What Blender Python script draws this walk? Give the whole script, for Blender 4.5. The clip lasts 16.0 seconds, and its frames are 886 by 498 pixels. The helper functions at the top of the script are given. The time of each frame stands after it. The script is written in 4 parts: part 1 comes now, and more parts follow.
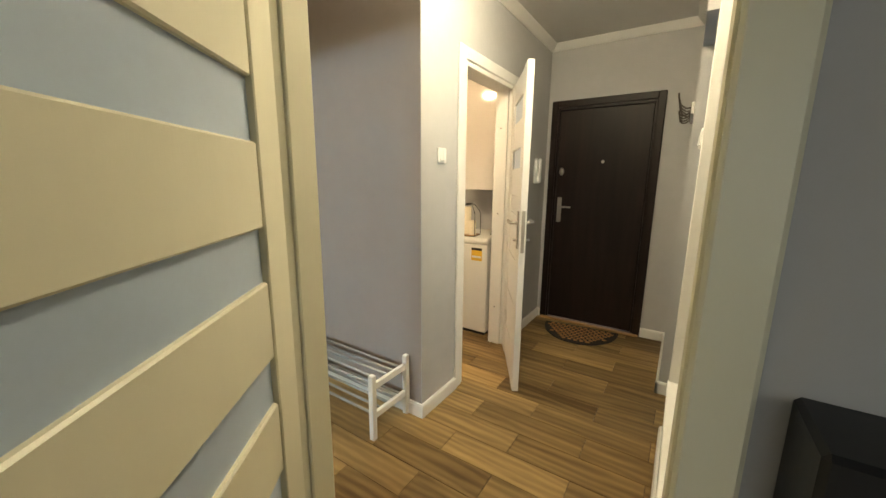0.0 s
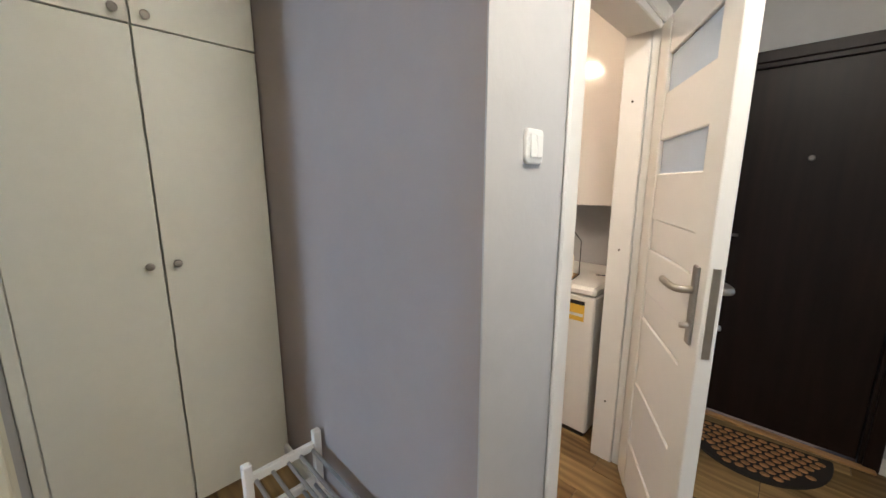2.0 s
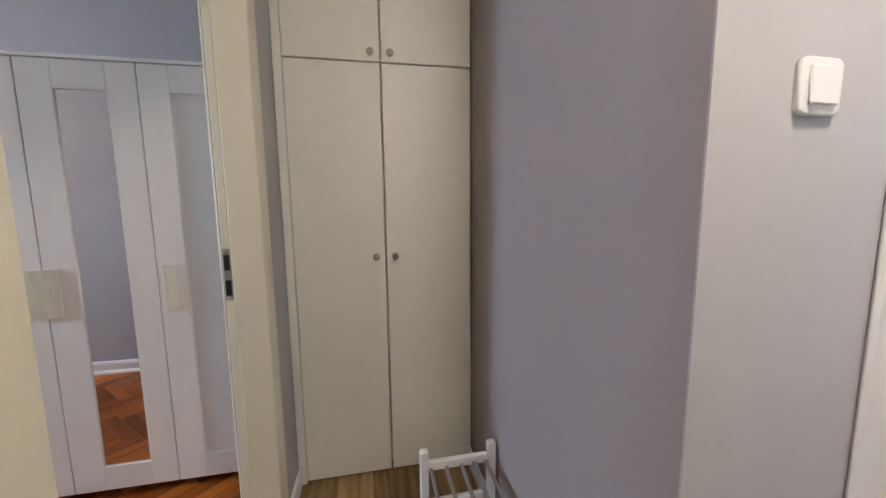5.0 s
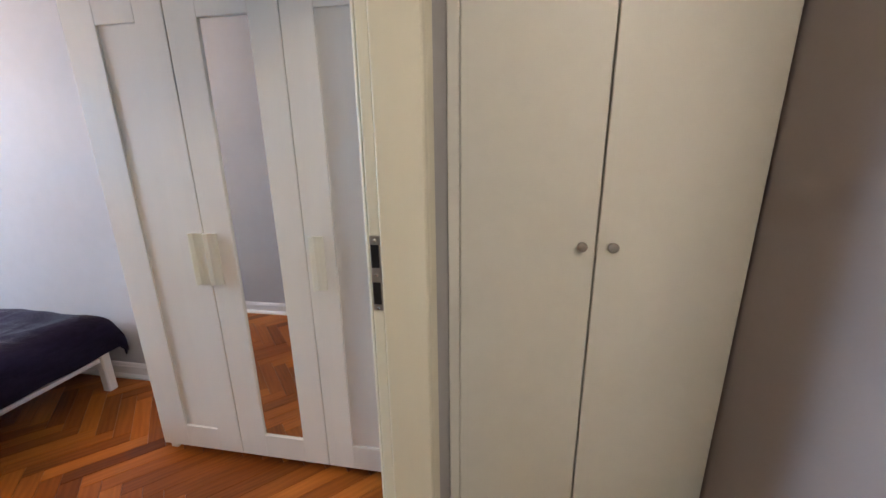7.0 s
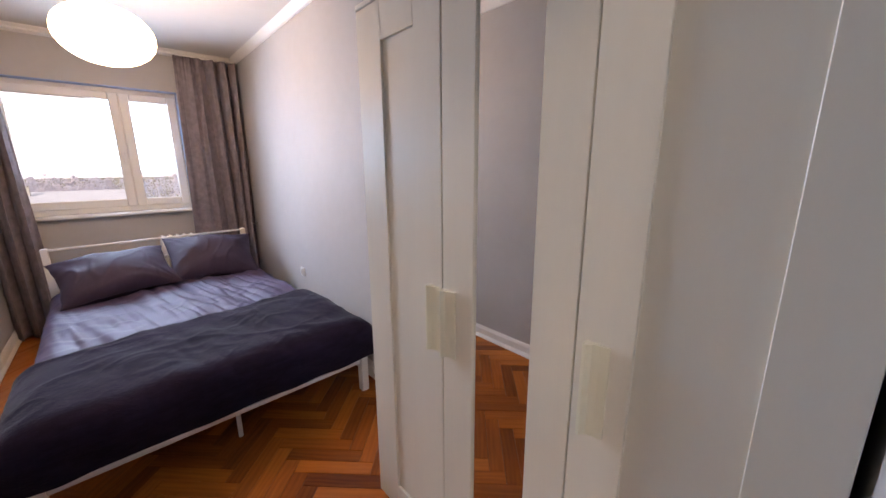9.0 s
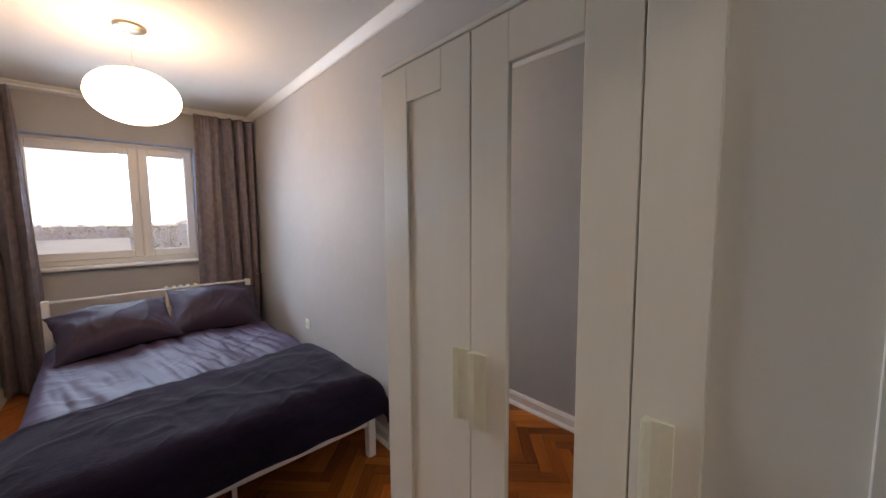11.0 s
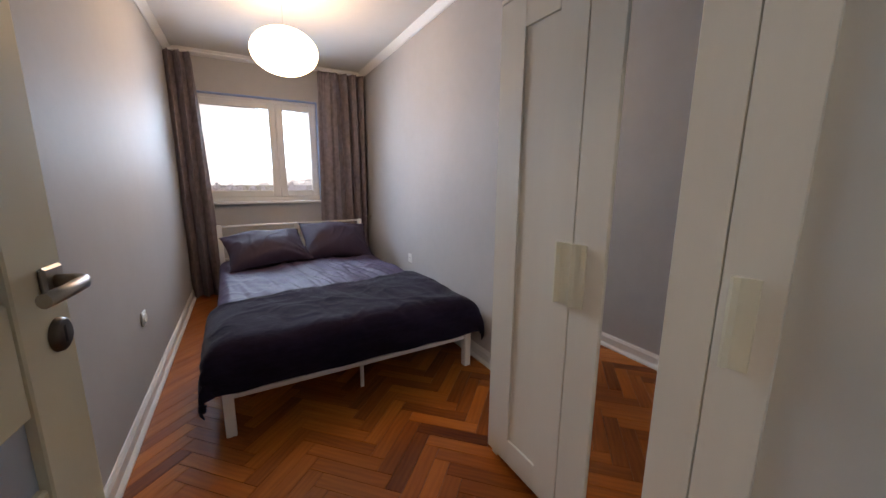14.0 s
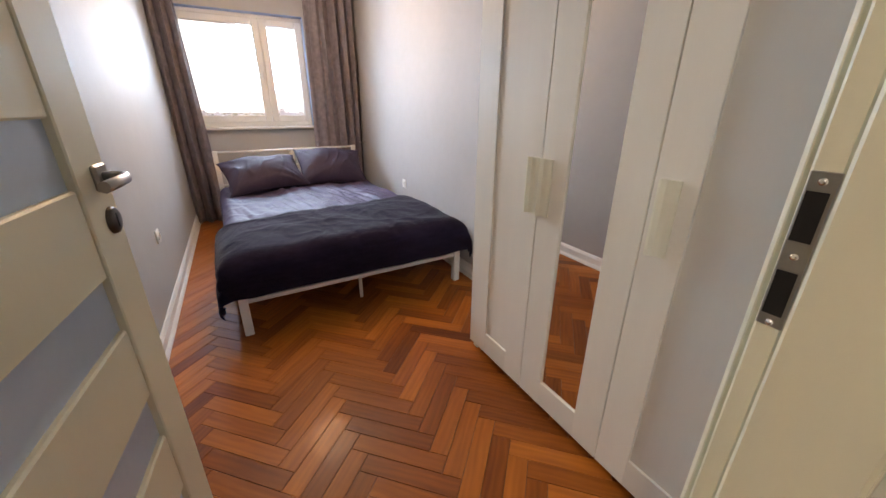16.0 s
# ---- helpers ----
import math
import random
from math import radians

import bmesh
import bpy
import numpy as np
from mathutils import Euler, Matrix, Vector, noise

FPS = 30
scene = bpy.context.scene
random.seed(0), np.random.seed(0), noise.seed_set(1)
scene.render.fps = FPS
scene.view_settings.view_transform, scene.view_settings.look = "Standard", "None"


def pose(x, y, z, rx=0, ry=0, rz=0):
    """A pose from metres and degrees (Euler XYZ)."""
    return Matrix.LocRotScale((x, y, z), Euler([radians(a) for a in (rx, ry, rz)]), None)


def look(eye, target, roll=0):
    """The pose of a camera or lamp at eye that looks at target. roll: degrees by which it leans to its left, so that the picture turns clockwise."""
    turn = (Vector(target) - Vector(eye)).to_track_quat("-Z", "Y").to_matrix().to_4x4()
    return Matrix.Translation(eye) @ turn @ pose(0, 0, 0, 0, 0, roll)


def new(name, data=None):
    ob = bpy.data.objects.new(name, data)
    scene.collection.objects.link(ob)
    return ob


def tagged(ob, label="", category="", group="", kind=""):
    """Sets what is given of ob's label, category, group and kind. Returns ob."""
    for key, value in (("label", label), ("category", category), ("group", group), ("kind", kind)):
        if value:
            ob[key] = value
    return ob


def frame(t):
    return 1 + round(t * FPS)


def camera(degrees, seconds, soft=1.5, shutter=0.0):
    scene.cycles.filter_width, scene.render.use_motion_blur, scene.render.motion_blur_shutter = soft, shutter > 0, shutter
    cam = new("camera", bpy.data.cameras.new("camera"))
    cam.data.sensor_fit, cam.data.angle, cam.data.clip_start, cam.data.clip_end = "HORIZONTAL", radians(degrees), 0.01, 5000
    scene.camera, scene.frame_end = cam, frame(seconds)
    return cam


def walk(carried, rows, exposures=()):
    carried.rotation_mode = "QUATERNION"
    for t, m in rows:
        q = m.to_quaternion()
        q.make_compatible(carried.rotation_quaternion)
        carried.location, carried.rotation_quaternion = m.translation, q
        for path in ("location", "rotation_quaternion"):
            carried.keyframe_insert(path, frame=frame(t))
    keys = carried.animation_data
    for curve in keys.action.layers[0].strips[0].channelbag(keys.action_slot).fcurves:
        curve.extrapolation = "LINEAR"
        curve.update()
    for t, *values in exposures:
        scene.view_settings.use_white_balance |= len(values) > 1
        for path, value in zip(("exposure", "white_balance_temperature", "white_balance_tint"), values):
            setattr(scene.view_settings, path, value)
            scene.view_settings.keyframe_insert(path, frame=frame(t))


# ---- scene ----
cam = camera(101.3, 16.0)
PATH = [
    (0, (0.351, 0.518, 1.346), (-0.726, 2.16, 0.966), 0.5),
    (0.5, (0.143, 0.821, 1.355), (-0.919, 2.47, 0.966), 0.4),
    (1, (-0.007, 1.078, 1.36), (-1.07, 2.727, 0.972), 0.4),
    (1.2, (-0.073, 1.173, 1.385), (-1.151, 2.809, 0.982), 0.6),
    (1.5, (-0.191, 1.261, 1.384), (-1.292, 2.887, 1.004), 0.4),
    (2, (-0.29, 1.399, 1.385), (-1.661, 2.809, 1.02), 0.1),
    (2.5, (-0.352, 1.555, 1.44), (-2.089, 2.47, 1.055), -0.3),
    (3, (-0.349, 1.578, 1.483), (-2.189, 2.33, 1.26), -0.2),
    (3.5, (-0.32, 1.562, 1.472), (-2.195, 2.247, 1.347), -0.3),
    (4, (-0.319, 1.554, 1.395), (-2.224, 2.148, 1.269), -0.3),
    (4.2, (-0.316, 1.555, 1.367), (-2.233, 2.109, 1.231), -0.4),
    (6.3, (-0.63, 1.53, 1.287), (-2.564, 1.569, 0.778), -0.8),
    (6.5, (-0.723, 1.481, 1.308), (-2.658, 1.411, 0.807), -0.7),
    (7, (-0.921, 1.363, 1.337), (-2.826, 1.032, 0.827), -0.7),
    (7.5, (-1.138, 1.281, 1.356), (-2.882, 0.424, 0.881), -1.0),
    (8, (-1.274, 1.155, 1.358), (-2.729, -0.141, 0.905), -0.6),
    (8.5, (-1.376, 1.044, 1.379), (-2.665, -0.419, 0.934), -0.6),
    (9, (-1.426, 0.988, 1.397), (-2.727, -0.466, 0.957), -0.4),
    (11.3, (-1.383, 0.9, 1.422), (-2.696, -0.601, 1.27), 0.0),
    (11.5, (-1.361, 0.896, 1.424), (-2.634, -0.639, 1.269), 0.0),
    (12, (-1.289, 0.892, 1.407), (-2.427, -0.746, 1.254), 0.1),
    (12.5, (-1.248, 0.901, 1.399), (-2.28, -0.805, 1.248), 0.1),
    (13, (-1.209, 0.923, 1.348), (-2.184, -0.816, 1.194), 0.2),
    (13.5, (-1.193, 0.961, 1.307), (-2.151, -0.78, 1.08), 0.3),
    (14, (-1.187, 1.038, 1.25), (-2.129, -0.686, 0.877), 0.4),
    (14.5, (-1.2, 1.087, 1.187), (-2.114, -0.609, 0.65), 0.3),
    (15, (-1.196, 1.11, 1.158), (-2.089, -0.549, 0.487), 0.2),
    (15.5, (-1.19, 1.146, 1.167), (-2.077, -0.492, 0.439), 0.3),
    (16, (-1.157, 1.216, 1.222), (-2.056, -0.414, 0.492), 0.3),
]
EXPOSE = [
    (0.0, 0.2, (7900, 4)),
    (0.5, 0.1, (7000, 2)),
    (1.0, 0.08, (6400, 10)),
    (1.5, 0.08, (6200, 12)),
    (3.5, -0.1, (6000, 15)),
    (4.2, -0.1, (6100, 19)),
    (6.3, 0.0, (6450, 22)),
    (7.0, 0.06, (6550, 21)),
    (7.5, -0.06, (6500, 23)),
    (8.5, -0.28, (6400, 27)),
    (9.2, -0.33, (7300, 27)),
    (11.3, -0.95, (7500, 21)),
    (13.0, -1.08, (7600, 21)),
    (13.5, -1.05, (7450, 20)),
    (14.0, -0.9, (7250, 21)),
    (14.5, -0.4, (7150, 21)),
    (15.5, -0.15, (7150, 21)),
    (16.0, -0.1, (7500, 20)),
]
walk(cam, [(t, look(eye, target, roll)) for t, eye, target, roll in PATH], [(t, stops, *white) for t, stops, white in EXPOSE])

# ---- light ----
world = bpy.data.worlds.new("sky")
scene.world = world
world.use_nodes = True
wn = world.node_tree
sky = wn.nodes.new("ShaderNodeTexSky")
sky.sky_type, sky.sun_disc = "NISHITA", False
sky.sun_elevation, sky.sun_rotation = radians(32), radians(56)
wn.nodes["Background"].inputs["Strength"].default_value = 0.15
wn.links.new(sky.outputs["Color"], wn.nodes["Background"].inputs["Color"])
scene.view_settings.exposure = 0.0


def lamp(name, kind, m, power, color, size=0.1, size_y=None, spread=140):
    data = bpy.data.lights.new(name, kind)
    data.energy, data.color = power, color
    if kind == "AREA":
        data.spread = radians(spread)
        data.shape, data.size, data.size_y = "RECTANGLE", size, size_y or size
    else:
        data.shadow_soft_size = size
    ob = new(name, data)
    ob.matrix_world = m
    return ob


sun = bpy.data.lights.new("sun", "SUN")
sun.energy, sun.angle, sun.color = 5.0, radians(2), (1.0, 0.93, 0.84)
new("sun", sun).matrix_world = look((60, 40, 45), (0, 0, 0))
DAY = (0.62, 0.78, 1.0)
lamp("bedroom_window_light", "AREA", look((-1.40, -3.765, 1.70), (-2.30, 0, 1.05)), 68, (0.48, 0.73, 1.0), 1.0, 0.66, 118)
lamp("living_window_light", "AREA", look((1.6, -3.5, 1.5), (1.2, 0, 1.3)), 10, DAY, 2.2, 1.4)
lamp("kitchen_window_light", "AREA", look((2.2, 3.45, 1.6), (-0.77, 2.25, 1.3)), 13.0, (0.55, 0.77, 1.0), 0.9, 0.9)

# ---- materials ----


def mat(name, color, rough=0.6, metal=0.0, vary=0.06, scale=6.0, bump=0.0, bscale=60.0, stretch=(1, 1, 1), rand=0.0, coat=0.0, transmission=0.0, emit=0.0, dark=None, ior=1.45, spec=0.5):
    m = bpy.data.materials.new(name)
    m.use_nodes = True
    n, l = m.node_tree.nodes, m.node_tree.links
    b = n["Principled BSDF"]
    b.inputs["Base Color"].default_value = (*color, 1)
    b.inputs["Roughness"].default_value, b.inputs["Metallic"].default_value = rough, metal
    b.inputs["Coat Weight"].default_value, b.inputs["Transmission Weight"].default_value = coat, transmission
    b.inputs["IOR"].default_value, b.inputs["Specular IOR Level"].default_value = ior, spec
    if emit:
        b.inputs["Emission Color"].default_value, b.inputs["Emission Strength"].default_value = (*color, 1), emit
    co = n.new("ShaderNodeTexCoord")
    mp = n.new("ShaderNodeMapping")
    mp.inputs["Scale"].default_value = stretch
    l.new(co.outputs["Object"], mp.inputs["Vector"])
    vec = mp.outputs["Vector"]
    if rand:
        oi = n.new("ShaderNodeObjectInfo")
        ad = n.new("ShaderNodeVectorMath")
        ad.operation = "MULTIPLY_ADD"
        ad.inputs[1].default_value = (1, 1, 1)
        sc = n.new("ShaderNodeVectorMath")
        sc.operation = "SCALE"
        sc.inputs["Scale"].default_value = 37.0
        cb = n.new("ShaderNodeCombineXYZ")
        for k in range(3):
            l.new(oi.outputs["Random"], cb.inputs[k])
        l.new(cb.outputs[0], sc.inputs[0])
        l.new(vec, ad.inputs[0])
        l.new(sc.outputs[0], ad.inputs[2])
        vec = ad.outputs[0]
    if vary:
        big, small = n.new("ShaderNodeTexNoise"), n.new("ShaderNodeTexNoise")
        big.inputs["Scale"].default_value, small.inputs["Scale"].default_value = scale, scale * 9
        big.inputs["Detail"].default_value, small.inputs["Detail"].default_value = 4, 5
        l.new(vec, big.inputs["Vector"])
        l.new(vec, small.inputs["Vector"])
        mx = n.new("ShaderNodeMath")
        mx.operation = "MULTIPLY_ADD"
        mx.inputs[1].default_value = 0.45
        l.new(small.outputs["Fac"], mx.inputs[0])
        l.new(big.outputs["Fac"], mx.inputs[2])
        last = mx.outputs[0]
        if rand:
            m2 = n.new("ShaderNodeMath")
            m2.operation = "MULTIPLY_ADD"
            m2.inputs[1].default_value = rand
            l.new(oi.outputs["Random"], m2.inputs[0])
            l.new(last, m2.inputs[2])
            last = m2.outputs[0]
        ramp = n.new("ShaderNodeValToRGB")
        lo = dark or tuple(max(0.0, c * (1 - vary * 2)) for c in color)
        hi = color if dark else tuple(min(1.0, c * (1 + vary)) for c in color)
        ramp.color_ramp.elements[0].position, ramp.color_ramp.elements[1].position = 0.4, 0.95 + rand * 0.8
        ramp.color_ramp.elements[0].color, ramp.color_ramp.elements[1].color = (*lo, 1), (*hi, 1)
        l.new(last, ramp.inputs["Fac"])
        l.new(ramp.outputs["Color"], b.inputs["Base Color"])
        rr = n.new("ShaderNodeMapRange")
        rr.inputs["From Min"].default_value, rr.inputs["From Max"].default_value = 0.4, 1.0
        rr.inputs["To Min"].default_value, rr.inputs["To Max"].default_value = rough * 0.9, min(1.0, rough * 1.12)
        l.new(last, rr.inputs["Value"])
        l.new(rr.outputs[0], b.inputs["Roughness"])
    if bump:
        bn = n.new("ShaderNodeTexNoise")
        bn.inputs["Scale"].default_value, bn.inputs["Detail"].default_value = bscale, 4
        l.new(vec, bn.inputs["Vector"])
        bu = n.new("ShaderNodeBump")
        bu.inputs["Strength"].default_value, bu.inputs["Distance"].default_value = bump, 0.004
        l.new(bn.outputs["Fac"], bu.inputs["Height"])
        l.new(bu.outputs["Normal"], b.inputs["Normal"])
    return m


GREY = mat("grey_wall_paint", (0.465, 0.460, 0.457), 0.60, spec=0.09, vary=0.035, scale=1.5, bump=0.2, bscale=40)
# Darker and warmer than GREY, for the niche wall only.
MAUVE = mat("darker_mauve_grey_wall", (0.364, 0.316, 0.296), 0.62, spec=0.1, vary=0.03, scale=1.5, bump=0.12, bscale=90)
CEIL = mat("white_ceiling_paint", (0.74, 0.73, 0.71), 0.8, spec=0.2, vary=0.02, scale=1.2, bump=0.1, bscale=70)
CREAM = mat("cream_door_laminate", (0.73, 0.695, 0.535), 0.38, vary=0.03, scale=2, bump=0.05, bscale=160, stretch=(1, 1, 0.15))
WHITE = mat("white_lacquer", (0.78, 0.77, 0.74), 0.35, vary=0.02, scale=2, bump=0.03, bscale=120)
WHITEWOOD = mat("white_wardrobe_foil", (0.76, 0.74, 0.665), 0.42, vary=0.025, scale=3, bump=0.04, bscale=140, stretch=(1, 1, 0.12))
CLOSET = mat("pale_grey_closet_board", (0.72, 0.715, 0.63), 0.45, vary=0.03, scale=2, bump=0.05, bscale=150)
TRIM = mat("white_trim_paint", (0.78, 0.77, 0.74), 0.4, vary=0.02, scale=4)
BLACKDOOR = mat("dark_wenge_veneer", (0.017, 0.0095, 0.0075), 0.42, spec=0.25, vary=0.35, scale=3, bump=0.08, bscale=90, stretch=(1, 1, 0.08))
STEEL = mat("brushed_nickel", (0.44, 0.41, 0.37), 0.36, 1.0, vary=0.05, scale=20)
DARKSTEEL = mat("dark_bronze_metal", (0.10, 0.085, 0.07), 0.35, 1.0, vary=0.1, scale=20)
CHROME = mat("chrome", (0.75, 0.75, 0.75), 0.12, 1.0, vary=0)
TUBE = mat("grey_steel_tube", (0.36, 0.355, 0.35), 0.46, 0.6, vary=0.08, scale=12)
HANDLE = mat("yellowed_handle_plastic", (0.79, 0.785, 0.66), 0.35, vary=0.02)
PLASTIC = mat("white_plastic", (0.8, 0.8, 0.78), 0.3, vary=0.01)
BLACK = mat("black_plastic", (0.012, 0.012, 0.013), 0.4, vary=0.1)
# Near-black for flat pieces that stand in for the shade inside holes.
HOLESHADE = mat("hole_shade_black", (0.008, 0.006, 0.005), 0.8, vary=0)
MIRROR = mat("mirror_silver", (0.86, 0.87, 0.87), 0.015, 1.0, vary=0)
GLASS = mat("window_glass", (1, 1, 1), 0.0, vary=0, transmission=1.0)
# Daylight from behind the panes is put into the blue of the glass.
FROST = mat("daylit_frosted_glass", (0.54, 0.65, 0.79), 0.32, vary=0.03, transmission=0.2, coat=0.25)


def wood(name, light, dark, rough, tone, streak, figure, amp=1.0, gloss=0.0, grain=0.05):
    """Boards cut from different trees: a tone for each piece, long streaks and a broader figure along the local x axis."""
    m = bpy.data.materials.new(name)
    m.use_nodes = True
    n, l = m.node_tree.nodes, m.node_tree.links
    b = n["Principled BSDF"]
    co, oi = n.new("ShaderNodeTexCoord"), n.new("ShaderNodeObjectInfo")
    sh = n.new("ShaderNodeVectorMath")
    sh.operation = "MULTIPLY_ADD"
    cb = n.new("ShaderNodeCombineXYZ")
    for k in range(3):
        l.new(oi.outputs["Random"], cb.inputs[k])
    l.new(cb.outputs[0], sh.inputs[0])
    sh.inputs[1].default_value = (61.0, 43.0, 29.0)
    l.new(co.outputs["Object"], sh.inputs[2])

    def noise_at(scale, stretch, detail, warp=0.0):
        mp, tx = n.new("ShaderNodeMapping"), n.new("ShaderNodeTexNoise")
        mp.inputs["Scale"].default_value = stretch
        tx.inputs["Scale"].default_value, tx.inputs["Detail"].default_value, tx.inputs["Distortion"].default_value = scale, detail, warp
        l.new(sh.outputs[0], mp.inputs["Vector"])
        l.new(mp.outputs["Vector"], tx.inputs["Vector"])
        return tx.outputs["Fac"]

    def ranged(value, a0, a1, b0, b1):
        mr = n.new("ShaderNodeMapRange")
        for key, v in zip(("From Min", "From Max", "To Min", "To Max"), (a0, a1, b0, b1)):
            mr.inputs[key].default_value = v
        l.new(value, mr.inputs["Value"])
        return mr.outputs[0]

    def maths(op, p, q):
        mt = n.new("ShaderNodeMath")
        mt.operation = op
        for k, v in enumerate((p, q)):
            if isinstance(v, float):
                mt.inputs[k].default_value = v
            else:
                l.new(v, mt.inputs[k])
        return mt.outputs[0]

    rings = n.new("ShaderNodeTexWave")
    rings.wave_type, rings.bands_direction = "BANDS", "Y"
    rings.inputs["Scale"].default_value, rings.inputs["Distortion"].default_value = figure, 9.0
    rings.inputs["Detail"].default_value, rings.inputs["Detail Scale"].default_value = 3.0, 0.9
    mw = n.new("ShaderNodeMapping")
    mw.inputs["Scale"].default_value = (0.22, 1.0, 1.0)
    l.new(sh.outputs[0], mw.inputs["Vector"])
    l.new(mw.outputs["Vector"], rings.inputs["Vector"])
    fine = noise_at(streak, (grain, 1.0, 1.0), 6.0, 0.3)
    broad = noise_at(streak * 0.16, (0.12, 1.0, 1.0), 3.0, 0.8)
    t1 = maths("MULTIPLY", oi.outputs["Random"], tone)
    t2 = maths("ADD", t1, ranged(fine, 0.3, 0.7, -0.15 * amp, 0.15 * amp))
    t3 = maths("ADD", t2, ranged(broad, 0.3, 0.7, 0.05 - 0.24 * amp, 0.05 + 0.24 * amp))
    t4 = maths("ADD", t3, ranged(rings.outputs["Fac"], 0.0, 1.0, 0.12 - 0.1 * amp, 0.12 + 0.1 * amp))
    ramp = n.new("ShaderNodeValToRGB")
    e = ramp.color_ramp.elements
    e[0].position, e[0].color, e[1].position, e[1].color = 0.0, (*dark, 1), 1.0, (*light, 1)
    mid = e.new(0.5)
    mid.color = (*[(p * 0.58 + q * 0.42) for p, q in zip(dark, light)], 1)
    l.new(t4, ramp.inputs["Fac"])
    l.new(ramp.outputs["Color"], b.inputs["Base Color"])
    l.new(ranged(fine, 0.3, 0.7, rough * 1.25, rough * 0.85), b.inputs["Roughness"])
    b.inputs["Coat Weight"].default_value, b.inputs["Specular IOR Level"].default_value = gloss, 0.22
    bu = n.new("ShaderNodeBump")
    bu.inputs["Strength"].default_value, bu.inputs["Distance"].default_value = 0.18, 0.002
    l.new(fine, bu.inputs["Height"])
    l.new(bu.outputs["Normal"], b.inputs["Normal"])
    return m


PLANK = wood("hall_oak_look_plank", (0.50, 0.335, 0.15), (0.088, 0.050, 0.020), 0.42, 0.46, 24.0, 7.0, 0.95, 0.0, 0.10)
PARQUET = wood("oak_parquet_block", (0.56, 0.170, 0.0255), (0.115, 0.0205, 0.0027), 0.35, 0.66, 44.0, 13.0, 0.54, 0.07, 0.10)
JOINT = mat("dark_floor_joint", (0.06, 0.032, 0.017), 0.7, vary=0.1)
BLANKET = mat("dark_plum_blanket", (0.0185, 0.0130, 0.0285), 0.9, spec=0.08, vary=0.3, scale=5, bump=0.9, bscale=150, stretch=(0.35, 1, 1))
SHEET = mat("mauve_satin_sheet", (0.066, 0.050, 0.096), 0.58, spec=0.3, vary=0.14, scale=6, bump=0.12, bscale=120)
PILLOW = mat("plum_grey_satin_pillow", (0.042, 0.029, 0.052), 0.6, spec=0.25, vary=0.14, scale=5, bump=0.08, bscale=45)
CURTAIN = mat("taupe_jacquard_curtain", (0.205, 0.172, 0.188), 0.5, vary=0.2, scale=20, bump=0.15, bscale=60)
SHADE = mat("opal_lamp_shade", (1.0, 0.70, 0.40), 0.4, vary=0, emit=27.0)
MATBLACK = mat("black_rubber_mat", (0.018, 0.015, 0.013), 0.85, vary=0.2, scale=30, bump=0.3, bscale=200)
MATTAN = mat("tan_coir_fibre", (0.40, 0.20, 0.085), 0.95, vary=0.3, scale=40, bump=0.6, bscale=300)
OAKSTRIP = mat("oak_threshold", (0.42, 0.22, 0.08), 0.4, vary=0.2, scale=6, stretch=(1, 6, 1))
YELLOW = mat("yellow_label", (0.75, 0.47, 0.06), 0.5, vary=0.03)
CANDLE = mat("ivory_wax", (0.82, 0.74, 0.58), 0.5, vary=0.03)
TILE = mat("grey_bath_wall", (0.42, 0.43, 0.44), 0.4, vary=0.04, scale=3)
NAVY = mat("anthracite_fridge", (0.022, 0.028, 0.040), 0.3, vary=0.1, scale=4)
# Distance haze is put into the tree colour: pale blue to dusty pink.
HAZEDWOODS = mat("hazed_far_woods", (0.80, 0.86, 0.95), 0.9, vary=0.15, scale=0.05, dark=(0.74, 0.60, 0.56))
leaf_nodes, leaf_links = HAZEDWOODS.node_tree.nodes, HAZEDWOODS.node_tree.links
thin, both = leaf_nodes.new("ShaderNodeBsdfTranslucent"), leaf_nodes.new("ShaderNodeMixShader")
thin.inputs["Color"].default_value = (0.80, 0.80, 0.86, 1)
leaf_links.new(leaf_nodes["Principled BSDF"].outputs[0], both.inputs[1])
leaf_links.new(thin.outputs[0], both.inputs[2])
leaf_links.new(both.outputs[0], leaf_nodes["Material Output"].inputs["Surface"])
FIELD = mat("far_ground", (0.24, 0.23, 0.18), 0.95, vary=0.4, scale=0.02)
PALEROOF = mat("pale_metal_roof", (0.62, 0.64, 0.66), 0.4, vary=0.05, scale=0.3)
PLASTER = mat("pale_house_plaster", (0.62, 0.58, 0.5), 0.8, vary=0.06, scale=0.3)
for cloth, amount in ((BLANKET, 0.12), (CURTAIN, 0.12)):
    cloth.node_tree.nodes["Principled BSDF"].inputs["Sheen Weight"].default_value = amount
    cloth.node_tree.nodes["Principled BSDF"].inputs["Sheen Roughness"].default_value = 0.4

# ---- shapes ----


